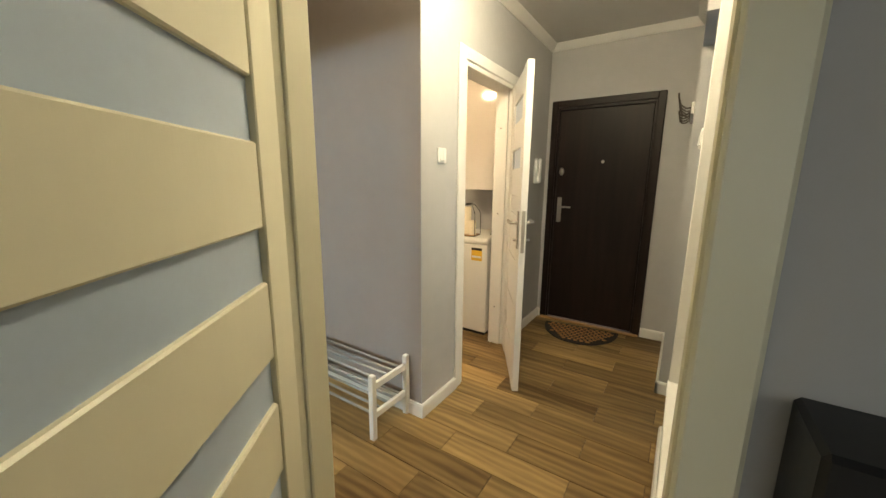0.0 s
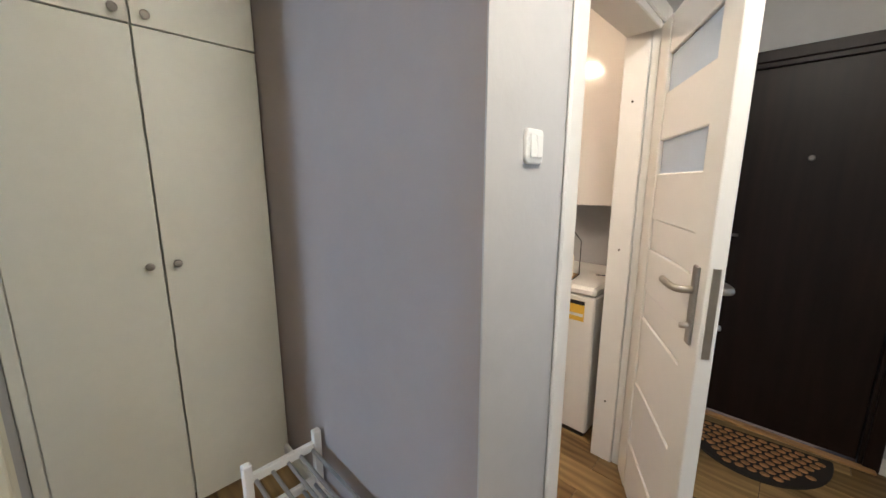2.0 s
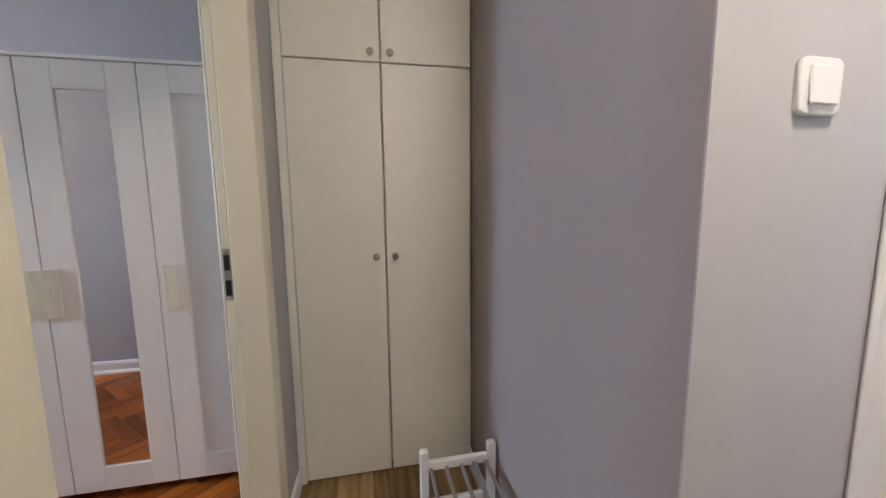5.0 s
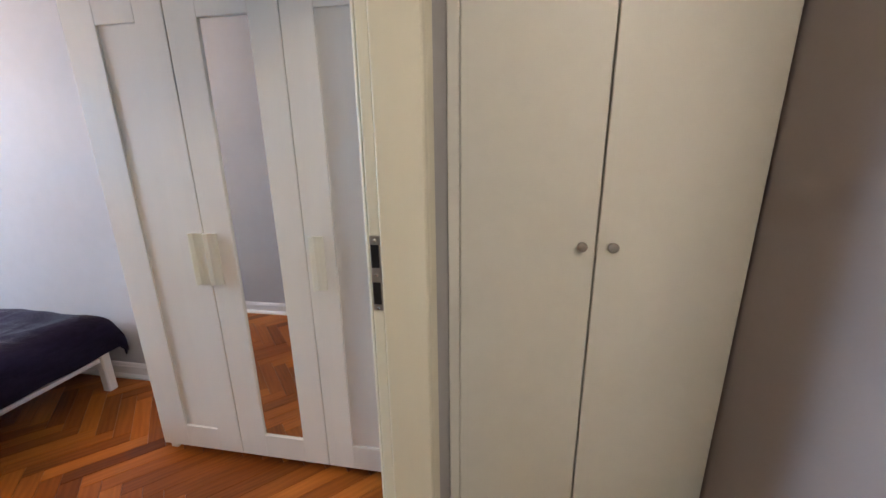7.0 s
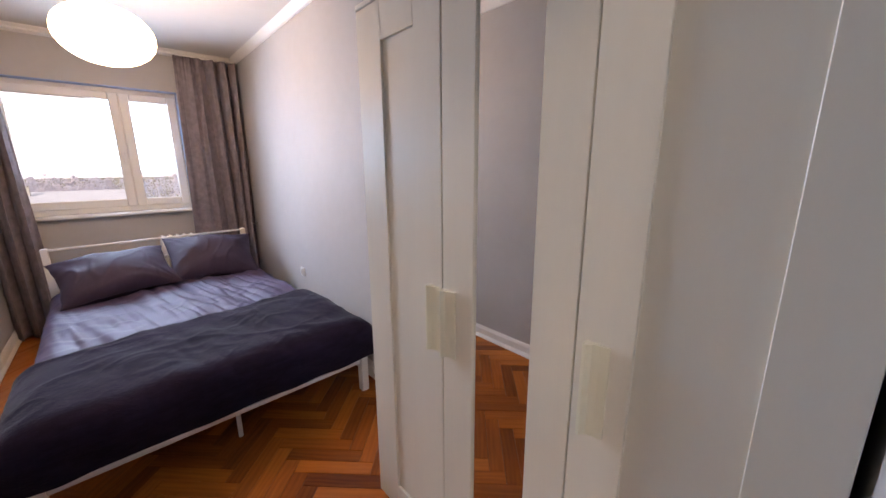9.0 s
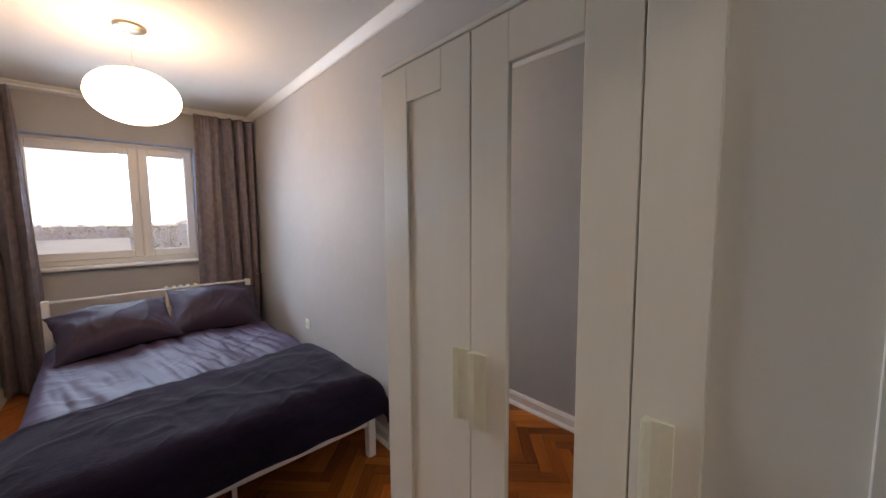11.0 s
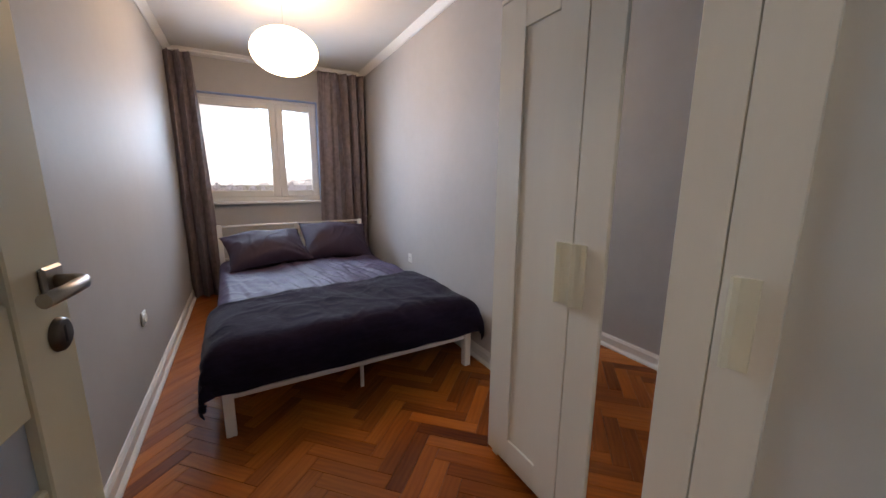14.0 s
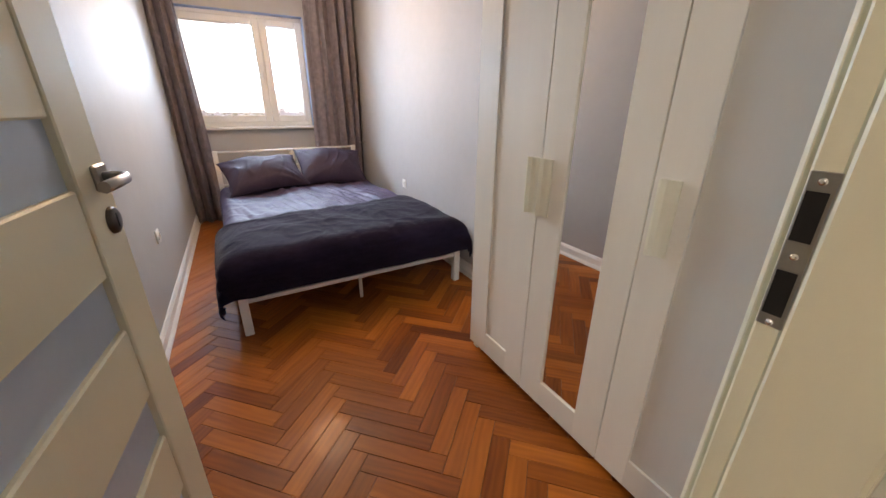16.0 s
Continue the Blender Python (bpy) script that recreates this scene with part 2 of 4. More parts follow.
def box(bm, lo, hi, bevel=0.0, m=None):
    """A box between two corners, with its edges cut back by bevel."""
    lo, hi = [min(a, b) for a, b in zip(lo, hi)], [max(a, b) for a, b in zip(lo, hi)]
    b = min(bevel, min(h - l for l, h in zip(lo, hi)) * 0.45)
    c, mm = Vector([(l + h) / 2 for l, h in zip(lo, hi)]), m or Matrix.Identity(4)
    h = [(q - p) / 2 for p, q in zip(lo, hi)]
    if b <= 0:
        vs = {}
        for sx in (-1, 1):
            for sy in (-1, 1):
                for sz in (-1, 1):
                    vs[sx, sy, sz] = bm.verts.new(mm @ (c + Vector((sx * h[0], sy * h[1], sz * h[2]))))
        for ax in range(3):
            for s in (-1, 1):
                o = [(-1, -1), (1, -1), (1, 1), (-1, 1)]
                f = []
                for p, q in o if s > 0 else o[::-1]:
                    k = [0, 0, 0]
                    k[ax], k[(ax + 1) % 3], k[(ax + 2) % 3] = s, p, q
                    f.append(vs[tuple(k)])
                bm.faces.new(f)
        return bm
    vs = {}
    for sx in (-1, 1):
        for sy in (-1, 1):
            for sz in (-1, 1):
                s = (sx, sy, sz)
                for ax in range(3):
                    p = [s[k] * (h[k] if k == ax else h[k] - b) for k in range(3)]
                    vs[s, ax] = bm.verts.new(mm @ (c + Vector(p)))
    faces = []
    for ax in range(3):
        u, v = (ax + 1) % 3, (ax + 2) % 3
        for s in (-1, 1):
            f = []
            for p, q in ((-1, -1), (1, -1), (1, 1), (-1, 1)):
                k = [0, 0, 0]
                k[ax], k[u], k[v] = s, p, q
                f.append(vs[tuple(k), ax])
            faces.append(f)
        for p in (-1, 1):
            for q in (-1, 1):
                a, d = [0, 0, 0], [0, 0, 0]
                a[u], a[v], d[u], d[v] = p, q, p, q
                a[ax], d[ax] = -1, 1
                faces.append([vs[tuple(a), u], vs[tuple(d), u], vs[tuple(d), v], vs[tuple(a), v]])
    for s in [k for k, ax in vs if ax == 0]:
        faces.append([vs[s, 0], vs[s, 1], vs[s, 2]])
    for f in faces:
        face = bm.faces.new(f)
        face.normal_update()
        if face.normal.dot(mm.to_3x3() @ (mm.inverted() @ face.calc_center_median() - c)) < 0:
            face.normal_flip()
    return bm


def lathe(bm, profile, m=None, seg=20):
    """A turned body: (radius, height) pairs about the local z axis."""
    mm, rings = m or Matrix.Identity(4), []
    for r, z in profile:
        if r < 1e-6:
            rings.append([bm.verts.new(mm @ Vector((0, 0, z)))])
        else:
            rings.append([bm.verts.new(mm @ Vector((r * math.cos(2 * math.pi * k / seg), r * math.sin(2 * math.pi * k / seg), z))) for k in range(seg)])
    for a, b in zip(rings, rings[1:]):
        for k in range(seg):
            j = (k + 1) % seg
            if len(a) == 1 and len(b) > 1:
                f = bm.faces.new((a[0], b[j], b[k]))
            elif len(b) == 1 and len(a) > 1:
                f = bm.faces.new((a[k], a[j], b[0]))
            elif len(a) > 1:
                f = bm.faces.new((a[k], a[j], b[j], b[k]))
            else:
                continue
            f.smooth = True
    return bm


def tube(bm, pts, r, seg=10, caps=True):
    """A round bar along a line of points."""
    pts, rings = [Vector(p) for p in pts], []
    for i, p in enumerate(pts):
        d = (pts[min(i + 1, len(pts) - 1)] - pts[max(i - 1, 0)]).normalized()
        a = d.orthogonal().normalized() if not rings else (side - d * side.dot(d)).normalized()
        side, b = a, d.cross(a)
        rings.append([bm.verts.new(p + (a * math.cos(2 * math.pi * k / seg) + b * math.sin(2 * math.pi * k / seg)) * r) for k in range(seg)])
    for a, b in zip(rings, rings[1:]):
        for k in range(seg):
            f = bm.faces.new((a[k], a[(k + 1) % seg], b[(k + 1) % seg], b[k]))
            f.smooth = True
    if caps:
        bm.faces.new(rings[0][::-1])
        bm.faces.new(rings[-1])
    return bm


def sheet(bm, nu, nv, fn, smooth=True):
    """A surface fn(u, v) over the unit square."""
    g = [[bm.verts.new(fn(i / nu, j / nv)) for j in range(nv + 1)] for i in range(nu + 1)]
    for i in range(nu):
        for j in range(nv):
            f = bm.faces.new((g[i][j], g[i + 1][j], g[i + 1][j + 1], g[i][j + 1]))
            f.smooth = smooth
    return bm


def part(name, bm, material, parent=None, label=""):
    if isinstance(bm, bpy.types.Mesh):
        me = bm
    else:
        me = bpy.data.meshes.new(name)
        bmesh.ops.recalc_face_normals(bm, faces=bm.faces) if len(bm.faces) < 20000 else None
        bm.to_mesh(me)
        bm.free()
        me.materials.append(material)
    ob = new(name, me)
    ob.parent = parent
    return tagged(ob, label)


def boxes(*items, bevel=0.0):
    bm = bmesh.new()
    for lo, hi in items:
        box(bm, lo, hi, bevel)
    return bm


def one(lo, hi, bevel=0.0):
    return box(bmesh.new(), lo, hi, bevel)


def thing(name, label, category, m=None, group=""):
    ob = new(name)
    ob.empty_display_size = 0.1
    if m is not None:
        ob.matrix_world = m
    return tagged(ob, label, category, group)


def setting(name, bm, material, label, category):
    return tagged(part(name, bm, material), label, category, kind="structure")


TOP = 2.51
# ---- the shell ----
# walls are stacks of solid blocks that leave the openings free
H = TOP + 0.05
setting("wall_bedroom_side", boxes(((-2.72, -3.95, 0), (-2.575, 2.14, H))), GREY, "grey painted bedroom side wall behind the wardrobe", "wall")
setting("wall_bedroom_partition", boxes(((-0.635, -3.95, 0), (-0.54, 1.08, H))), GREY, "grey painted partition between the bedroom and the living room", "wall")
WX0, WX1, WZ0, WZ1, WY = -2.03, -0.78, 1.0, 2.13, -3.60
setting("wall_window", boxes(((-2.575, WY - 0.30, 0), (-0.635, WY, WZ0 - 0.03)), ((-2.575, WY - 0.30, WZ1), (-0.635, WY, H)), ((-2.575, WY - 0.30, WZ0 - 0.03), (WX0, WY, WZ1)), ((WX1, WY - 0.30, WZ0 - 0.03), (-0.635, WY, WZ1))), GREY, "grey painted wall with the bedroom window", "wall")
DY0, DY1 = 1.068, 1.19
BD0, BD1, BDT = -1.685, -0.745, 2.03
LD0, LD1 = -0.54, 0.40
setting("wall_doors", boxes(((-2.575, DY0, 0), (BD0, DY1, H)), ((BD0, DY0, BDT), (BD1, DY1, H)), ((BD1, DY0, 0), (LD0, DY1, H)), ((LD0, DY0, BDT), (LD1, DY1, H)), ((LD1, DY0, 0), (3.6, DY1, H))), GREY, "light grey painted hall wall with two doorways", "wall")
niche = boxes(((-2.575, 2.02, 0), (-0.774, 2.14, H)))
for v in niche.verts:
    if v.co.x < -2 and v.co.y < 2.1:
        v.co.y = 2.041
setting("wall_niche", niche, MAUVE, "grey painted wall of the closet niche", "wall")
KD0, KD1, KDT = 2.425, 3.165, 2.02
setting("wall_bath", boxes(((-0.774, 2.0205, 0), (-0.77, 2.14, H)), ((-0.89, 2.14, 0), (-0.77, KD0, H)), ((-0.89, KD0, KDT), (-0.77, KD1, H)), ((-0.89, KD1, 0), (-0.77, 3.975, H))), GREY, "light grey painted wall with the bathroom doorway", "wall")
ED0, ED1, EDT = -0.735, 0.155, 2.035
setting("wall_entrance", boxes(((-0.89, 3.975, 0), (ED0 + 0.02, 4.15, H)), ((ED0 + 0.02, 3.975, EDT - 0.02), (ED1 - 0.02, 4.15, H)), ((ED1 - 0.02, 3.975, 0), (3.6, 4.15, H))), GREY, "light grey painted wall round the entrance door", "wall")
HX, NX = 0.345, 0.39
setting("wall_hooks", boxes(((HX, 3.07, 0), (0.475, 3.975, H)), ((HX, 2.57, 2.06), (0.475, 3.07, H))), GREY, "light grey painted short wall with the coat rail", "wall")
MY0, MY1, MZ0, MZ1 = 1.36, 2.30, 0.47, 2.22
setting("wall_mirror", boxes(((NX, DY1, 0), (0.50, MY0, H)), ((NX, MY1, 0), (0.50, 2.57, H)), ((NX, MY0, 0), (0.50, MY1, MZ0)), ((NX, MY0, MZ1), (0.50, MY1, H)), ((0.475, MY0, MZ0), (0.50, MY1, MZ1))), GREY, "light grey painted hall wall with a recessed mirror", "wall")
setting("wall_bath_back", boxes(((-2.575, 3.80, 0), (-0.89, 3.95, H)), ((-2.70, 2.14, 0), (-2.575, 3.95, H))), TILE, "grey bathroom back walls", "wall")
setting("wall_living", boxes(((3.5, -3.8, 0), (3.6, DY0, H)), ((-0.54, -3.8, 0), (3.6, -3.66, 0.85)), ((-0.54, -3.8, 2.25), (3.6, -3.66, H)), ((-0.54, -3.8, 0.85), (0.45, -3.66, 2.25)), ((2.75, -3.8, 0.85), (3.6, -3.66, 2.25))), GREY, "grey painted walls of the living room", "wall")
setting("wall_kitchen", boxes(((2.5, DY1, 0), (2.62, 3.975, H))), GREY, "grey kitchen end wall in shade", "wall")
setting("ceiling", boxes(((-2.72, -3.9, TOP), (3.6, 4.15, TOP + 0.12))), CEIL, "matt white painted ceiling", "ceiling")
setting("floor", boxes(((-2.72, -3.9, -0.15), (3.6, 4.15, -0.012))), JOINT, "dark screed under the wooden floors", "floor")
setting("floor_living", boxes(((-0.54, -3.66, -0.012), (3.5, 1.135, 0.0))), PLANK, "brown wooden living room floor", "floor")
setting("floor_kitchen", boxes(((0.562, DY1, -0.012), (2.5, 3.975, -0.001))), PLANK, "brown wood-look kitchen floor", "floor")


# ---- trims ----
def strip(bm, a, b, inward, profile):
    """A moulding from a to b: profile gives (out from the wall, height) pairs."""
    a, b, n = Vector(a), Vector(b), Vector(inward)
    ends = []
    for p in (a, b):
        ends.append([bm.verts.new(p + n * o + Vector((0, 0, h))) for o, h in profile])
    k = len(profile)
    for i in range(k):
        bm.faces.new((ends[0][i], ends[0][(i + 1) % k], ends[1][(i + 1) % k], ends[1][i]))
    bm.faces.new(ends[0])
    bm.faces.new(ends[1][::-1])
    return bm


COVE = [(0, 0), (0, -0.055), (0.008, -0.055), (0.018, -0.048), (0.028, -0.036), (0.042, -0.018), (0.052, -0.006), (0.052, 0)]
SKIRT = [(0, 0), (0.016, 0), (0.016, 0.068), (0.010, 0.08), (0, 0.08)]
OGEE = [(0, 0), (0.030, 0), (0.030, 0.012), (0.020, 0.024), (0.016, 0.028), (0.016, 0.075), (0.011, 0.083), (0.011, 0.088), (0.004, 0.098), (0, 0.098)]


def trims(name, label, runs, profile, z):
    bm = bmesh.new()
    for (x0, y0), (x1, y1), n in runs:
        strip(bm, (x0, y0, z), (x1, y1, z), (*n, 0), profile)
    return setting(name, bm, TRIM, label, "trim")


trims("trim_cornice_bedroom", "white plaster cornice along the bedroom ceiling", [((-2.575, -3.6), (-2.575, 1.08), (1, 0)), ((-0.635, -3.6), (-0.635, 1.08), (-1, 0)), ((-2.575, -3.6), (-0.635, -3.6), (0, 1)), ((-2.575, 1.08), (-0.635, 1.08), (0, -1))], COVE, TOP)
trims("trim_cornice_hall", "white plaster cornice along the hall ceiling", [((-0.77, 2.02), (-0.77, 3.975), (1, 0)), ((-0.77, 3.975), (HX, 3.975), (0, -1)), ((HX, 2.57), (HX, 3.975), (-1, 0)), ((NX, 1.19), (NX, 2.57), (-1, 0)), ((-2.0, 1.19), (NX, 1.19), (0, 1)), ((-2.0, 2.02), (-0.77, 2.02), (0, -1))], COVE, TOP)
trims("baseboard_bedroom", "white moulded bedroom skirting board", [((-2.575, -3.6), (-2.575, 1.08), (1, 0)), ((-0.635, -3.6), (-0.635, 1.08), (-1, 0)), ((-2.575, -3.6), (-0.635, -3.6), (0, 1)), ((-0.684, 1.08), (-0.635, 1.08), (0, -1))], OGEE, 0)
trims("baseboard_hall", "white flat hall skirting board", [((-0.77, 2.02), (-0.77, 2.38), (1, 0)), ((-0.77, 3.245), (-0.77, 3.975), (1, 0)), ((-0.77, 3.975), (ED0, 3.975), (0, -1)), ((ED1, 3.975), (HX, 3.975), (0, -1)), ((HX, 3.054), (HX, 3.975), (-1, 0)), ((HX - 0.016, 3.07), (0.475, 3.07), (0, -1)), ((NX, 1.21), (NX, 2.57), (-1, 0)), ((-1.995, 2.02), (-0.754, 2.02), (0, -1)), ((-1.995, 1.19), (-1.765, 1.19), (0, 1)), ((-0.684, 1.19), (-0.602, 1.19), (0, 1))], SKIRT, 0)


# ---- door frames and leaves ----
def casing(thing_ob, along, a0, a1, top, face, out, material):
    """Three rounded boards round an opening on one face of the wall; along is the axis in the wall."""
    w, d = 0.072, 0.014
    for lo, hi in (((a0 - w, 0), (a0, top + w)), ((a1, 0), (a1 + w, top + w)), ((a0, top), (a1, top + w))):
        p, q = (face, face + out * d)
        if along == "x":
            bm = one((lo[0], p, lo[1]), (hi[0], q, hi[1]), 0.006)
        else:
            bm = one((p, lo[0], lo[1]), (q, hi[0], hi[1]), 0.006)
        part("casing", bm, material, thing_ob)


def lever(parent, x, z, side, style="square", flip=1, material=None):
    """A lever handle with its rose on one face of a leaf; side is the way out of the leaf."""
    mt = material or STEEL
    f = side * 0.02
    body = bmesh.new()
    if style == "plate":
        box(body, (x - 0.017, f, z - 0.16), (x + 0.017, f + side * 0.009, z + 0.07), 0.004)
    else:
        box(body, (x - 0.026, f, z - 0.026), (x + 0.026, f + side * 0.010, z + 0.026), 0.004)
    rose = part("handle_rose", body, mt, parent, "brushed metal handle")
    grip = tube(bmesh.new(), [(x, f, z), (x, f + side * 0.034, z), (x - flip * 0.006, f + side * 0.046, z), (x - flip * 0.022, f + side * 0.052, z), (x - flip * 0.07, f + side * 0.054, z), (x - flip * 0.118, f + side * 0.050, z - 0.001)], 0.0095)
    for v in grip.verts:
        v.co.z = z + (v.co.z - z) * 1.15
    part("handle_lever", grip, mt, rose)
    return rose


def leaf(parent, w, h, slots, glazed, style, se=0.115):
    """A panel door leaf from x = 0 (hinges) to w: stiles, boards and panes or grooves at the given heights."""
    st, t = 0.115, 0.02
    for x0, x1 in ((0.0, st), (w - se, w)):
        part("stile", one((x0, -t, 0.012), (x1, t, h), 0.003), CREAM if style == "square" else WHITE, parent)
    z = 0.012
    for lo, hi in slots + [(h, h)]:
        part("board", one((st + 0.0015, -t + 0.004, z), (w - se - 0.0015, t - 0.004, lo), 0.004), CREAM if style == "square" else WHITE, parent)
        if hi > lo:
            if glazed(lo):
                part("pane", one((st - 0.004, -0.004, lo - 0.004), (w - se + 0.004, 0.004, hi + 0.004)), FROST, parent, "frosted glass pane")
            else:
                part("board", one((st + 0.0015, -t + 0.009, lo + 0.001), (w - se - 0.0015, t - 0.009, hi - 0.001), 0.002), WHITE, parent)
        z = hi


SLOTS = [(0.250, 0.362), (0.540, 0.655), (0.832, 0.945), (1.122, 1.240), (1.416, 1.538), (1.710, 1.845)]

# bedroom doorway
bed_frame = thing("door_frame", "cream laminate door frame of the bedroom", "door frame")
part("jamb", one((BD0, 1.099, 0), (-1.645, 1.203, BDT), 0.004), CREAM, bed_frame)
part("jamb", one((BD1, 1.099, 0), (-0.785, 1.203, BDT), 0.004), CREAM, bed_frame)
part("rebate", one((BD0, 1.070, 0), (-1.657, 1.0975, BDT), 0.003), CREAM, bed_frame)
part("rebate", one((BD1, 1.070, 0), (-0.773, 1.0975, BDT), 0.003), CREAM, bed_frame)
part("head", one((-1.645, 1.115, 1.99), (-0.785, 1.203, BDT), 0.004), CREAM, bed_frame)
part("rebate", one((-1.657, 1.070, 2.002), (-0.773, 1.0975, BDT), 0.003), CREAM, bed_frame)
casing(bed_frame, "x", BD0 + 0.012, BD1 - 0.012, BDT - 0.012, DY1, 1, CREAM)
casing(bed_frame, "x", BD0 + 0.012, BD1 - 0.012, BDT - 0.012, DY0, -1, CREAM)
strike = part("strike_plate", one((-1.657, 1.072, 0.990), (-1.6545, 1.0965, 1.165), 0.001), STEEL, bed_frame, "steel strike plate")
for z0, z1 in ((1.092, 1.145), (1.005, 1.058)):
    part("slot", one((-1.6545, 1.0745, z0), (-1.6538, 1.0925, z1)), HOLESHADE, strike)
for z in (1.155, 1.075, 0.995):
    part("screw", lathe(bmesh.new(), [(0, 0.0022), (0.003, 0.0014), (0.004, 0)], pose(-1.6545, 1.084, z, 0, 90, 0), 10), CHROME, strike)
bed_leaf = thing("door", "cream panel door with frosted glass strips, standing open", "door", pose(-0.792, 1.085, 0, 0, 0, -96.4))
leaf(bed_leaf, 0.88, 1.985, [(lo - 0.043, hi - 0.040) for lo, hi in SLOTS], lambda z: True, "square", 0.125)
for sd in (-1, 1):
    lever(bed_leaf, 0.838, 1.088, sd)
    esc = part("key_rose", lathe(bmesh.new(), [(0, 0.0088), (0.022, 0.0088), (0.027, 0.006), (0.0285, 0)], pose(0.838, sd * 0.0205, 1.0, -90 * sd, 0, 0), 26), DARKSTEEL, bed_leaf, "dark key rose")
    part("keyhole", one((0.835, sd * 0.029, 0.986), (0.841, sd * 0.0296, 1.014)), HOLESHADE, esc)
part("lock_plate", one((0.8795, -0.010, 0.93), (0.8815, 0.010, 1.15)), STEEL, bed_leaf)

# living-room doorway
liv_frame = thing("door_frame", "cream laminate door frame of the living room", "door frame")
part("jamb", one((LD0, 1.115, 0), (-0.517, 1.196, BDT), 0.004), CREAM, liv_frame)
part("jamb", one((LD1 - 0.012, 1.115, 0), (0.378, 1.196, BDT), 0.004), CREAM, liv_frame)
part("rebate", one((LD0, 1.060, 0), (-0.527, 1.1135, BDT), 0.003), CREAM, liv_frame)
part("rebate", one((LD1 - 0.012, 1.060, 0), (0.386, 1.1135, BDT), 0.003), CREAM, liv_frame)
part("head", one((-0.517, 1.115, 1.99), (0.378, 1.196, BDT), 0.004), CREAM, liv_frame)
casing(liv_frame, "x", LD0 + 0.012, LD1 - 0.02, BDT - 0.012, DY0, -1, CREAM)
part("casing", one((LD0 - 0.06, DY1, 0), (LD0 + 0.012, DY1 + 0.012, BDT + 0.06), 0.006), CREAM, liv_frame)
part("casing", one((LD0 + 0.012, DY1, BDT - 0.012), (LD1 - 0.012, DY1 + 0.012, BDT + 0.06), 0.006), CREAM, liv_frame)
part("strike_plate", one((0.3838, 1.073, 0.965), (0.386, 1.100, 1.165), 0.001), STEEL, liv_frame, "steel strike plate")
liv_leaf = thing("door", "cream panel door with frosted glass strips, opened into the living room", "door", pose(-0.468, 1.03, 0, 0, 0, math.degrees(math.atan2(-0.795, 0.606))))
leaf(liv_leaf, 0.82, 1.985, SLOTS, lambda z: True, "square")
for sd in (-1, 1):
    lever(liv_leaf, 0.765, 1.055, sd)

# bathroom doorway
bath_frame = thing("door_frame", "white lacquered door frame of the bathroom", "door frame")
part("jamb", one((-0.90, KD0, 0), (-0.765, KD0 + 0.04, KDT), 0.004), WHITE, bath_frame)
part("jamb", one((-0.90, KD1 - 0.04, 0), (-0.80, KD1, KDT), 0.004), WHITE, bath_frame)
part("rebate", one((-0.7985, KD1 - 0.028, 0), (-0.765, KD1, KDT), 0.003), WHITE, bath_frame)
part("head", one((-0.90, KD0 + 0.04, KDT - 0.04), (-0.765, KD1 - 0.04, KDT), 0.004), WHITE, bath_frame)
casing(bath_frame, "y", KD0 + 0.012, KD1 - 0.012, KDT - 0.012, -0.77, 1, WHITE)
for z in (0.32, 1.08, 1.72):
    part("hinge_screw", lathe(bmesh.new(), [(0, 0.003), (0.004, 0.002), (0.005, 0)], pose(-0.85, KD1 - 0.04, z, 90, 0, 0), 10), DARKSTEEL, bath_frame)
bath_leaf = thing("door", "white panel door with two frosted panes, standing ajar", "door", pose(-0.742, 3.118, 0, 0, 0, math.degrees(math.atan2(-0.575, 0.325))))
leaf(bath_leaf, 0.66, 1.985, SLOTS, lambda z: z > 1.4, "plate")
for sd in (-1, 1):
    hd = lever(bath_leaf, 0.602, 1.09, sd, "plate")
    part("thumb_turn", lathe(bmesh.new(), [(0, 0.022), (0.008, 0.021), (0.009, 0)], pose(0.602, sd * 0.029, 0.985, -90 * sd, 0, 0), 12), STEEL, hd)
part("lock_plate", one((0.6595, -0.010, 0.915), (0.6625, 0.010, 1.165), 0.001), STEEL, bath_leaf, "steel lock plate")

# entrance door
ent = thing("door", "dark brown wenge entrance door, closed, with steel handle", "door", pose(0, 3.975, 0))
part("frame", boxes(((ED0, -0.018, 0), (ED0 + 0.055, 0.1, EDT)), ((ED1 - 0.055, -0.018, 0), (ED1, 0.1, EDT)), ((ED0 + 0.055, -0.018, EDT - 0.055), (ED1 - 0.055, 0.1, EDT)), bevel=0.004), BLACKDOOR, ent)
part("stop", boxes(((ED0 + 0.055, -0.006, 0), (ED0 + 0.072, 0.1, EDT - 0.055)), ((ED1 - 0.072, -0.006, 0), (ED1 - 0.055, 0.1, EDT - 0.055)), ((ED0 + 0.072, -0.006, EDT - 0.08), (ED1 - 0.072, 0.1, EDT - 0.055)), bevel=0.003), BLACKDOOR, ent)
part("leaf", one((ED0 + 0.075, 0.006, 0.02), (ED1 - 0.075, 0.06, EDT - 0.083), 0.004), BLACKDOOR, ent)
part("peephole", lathe(bmesh.new(), [(0, 0.006), (0.006, 0.006), (0.008, 0.008), (0.013, 0.006), (0.014, 0)], pose(-0.272, 0.006, 1.503, 90, 0, 0), 16), STEEL, ent)
part("upper_lock", lathe(bmesh.new(), [(0, 0.014), (0.012, 0.014), (0.02, 0.011), (0.026, 0.006), (0.027, 0)], pose(-0.618, 0.006, 1.42, 90, 0, 0) @ Matrix.Diagonal((0.85, 1.35, 1, 1)), 20), STEEL, ent, "round steel lock rose")
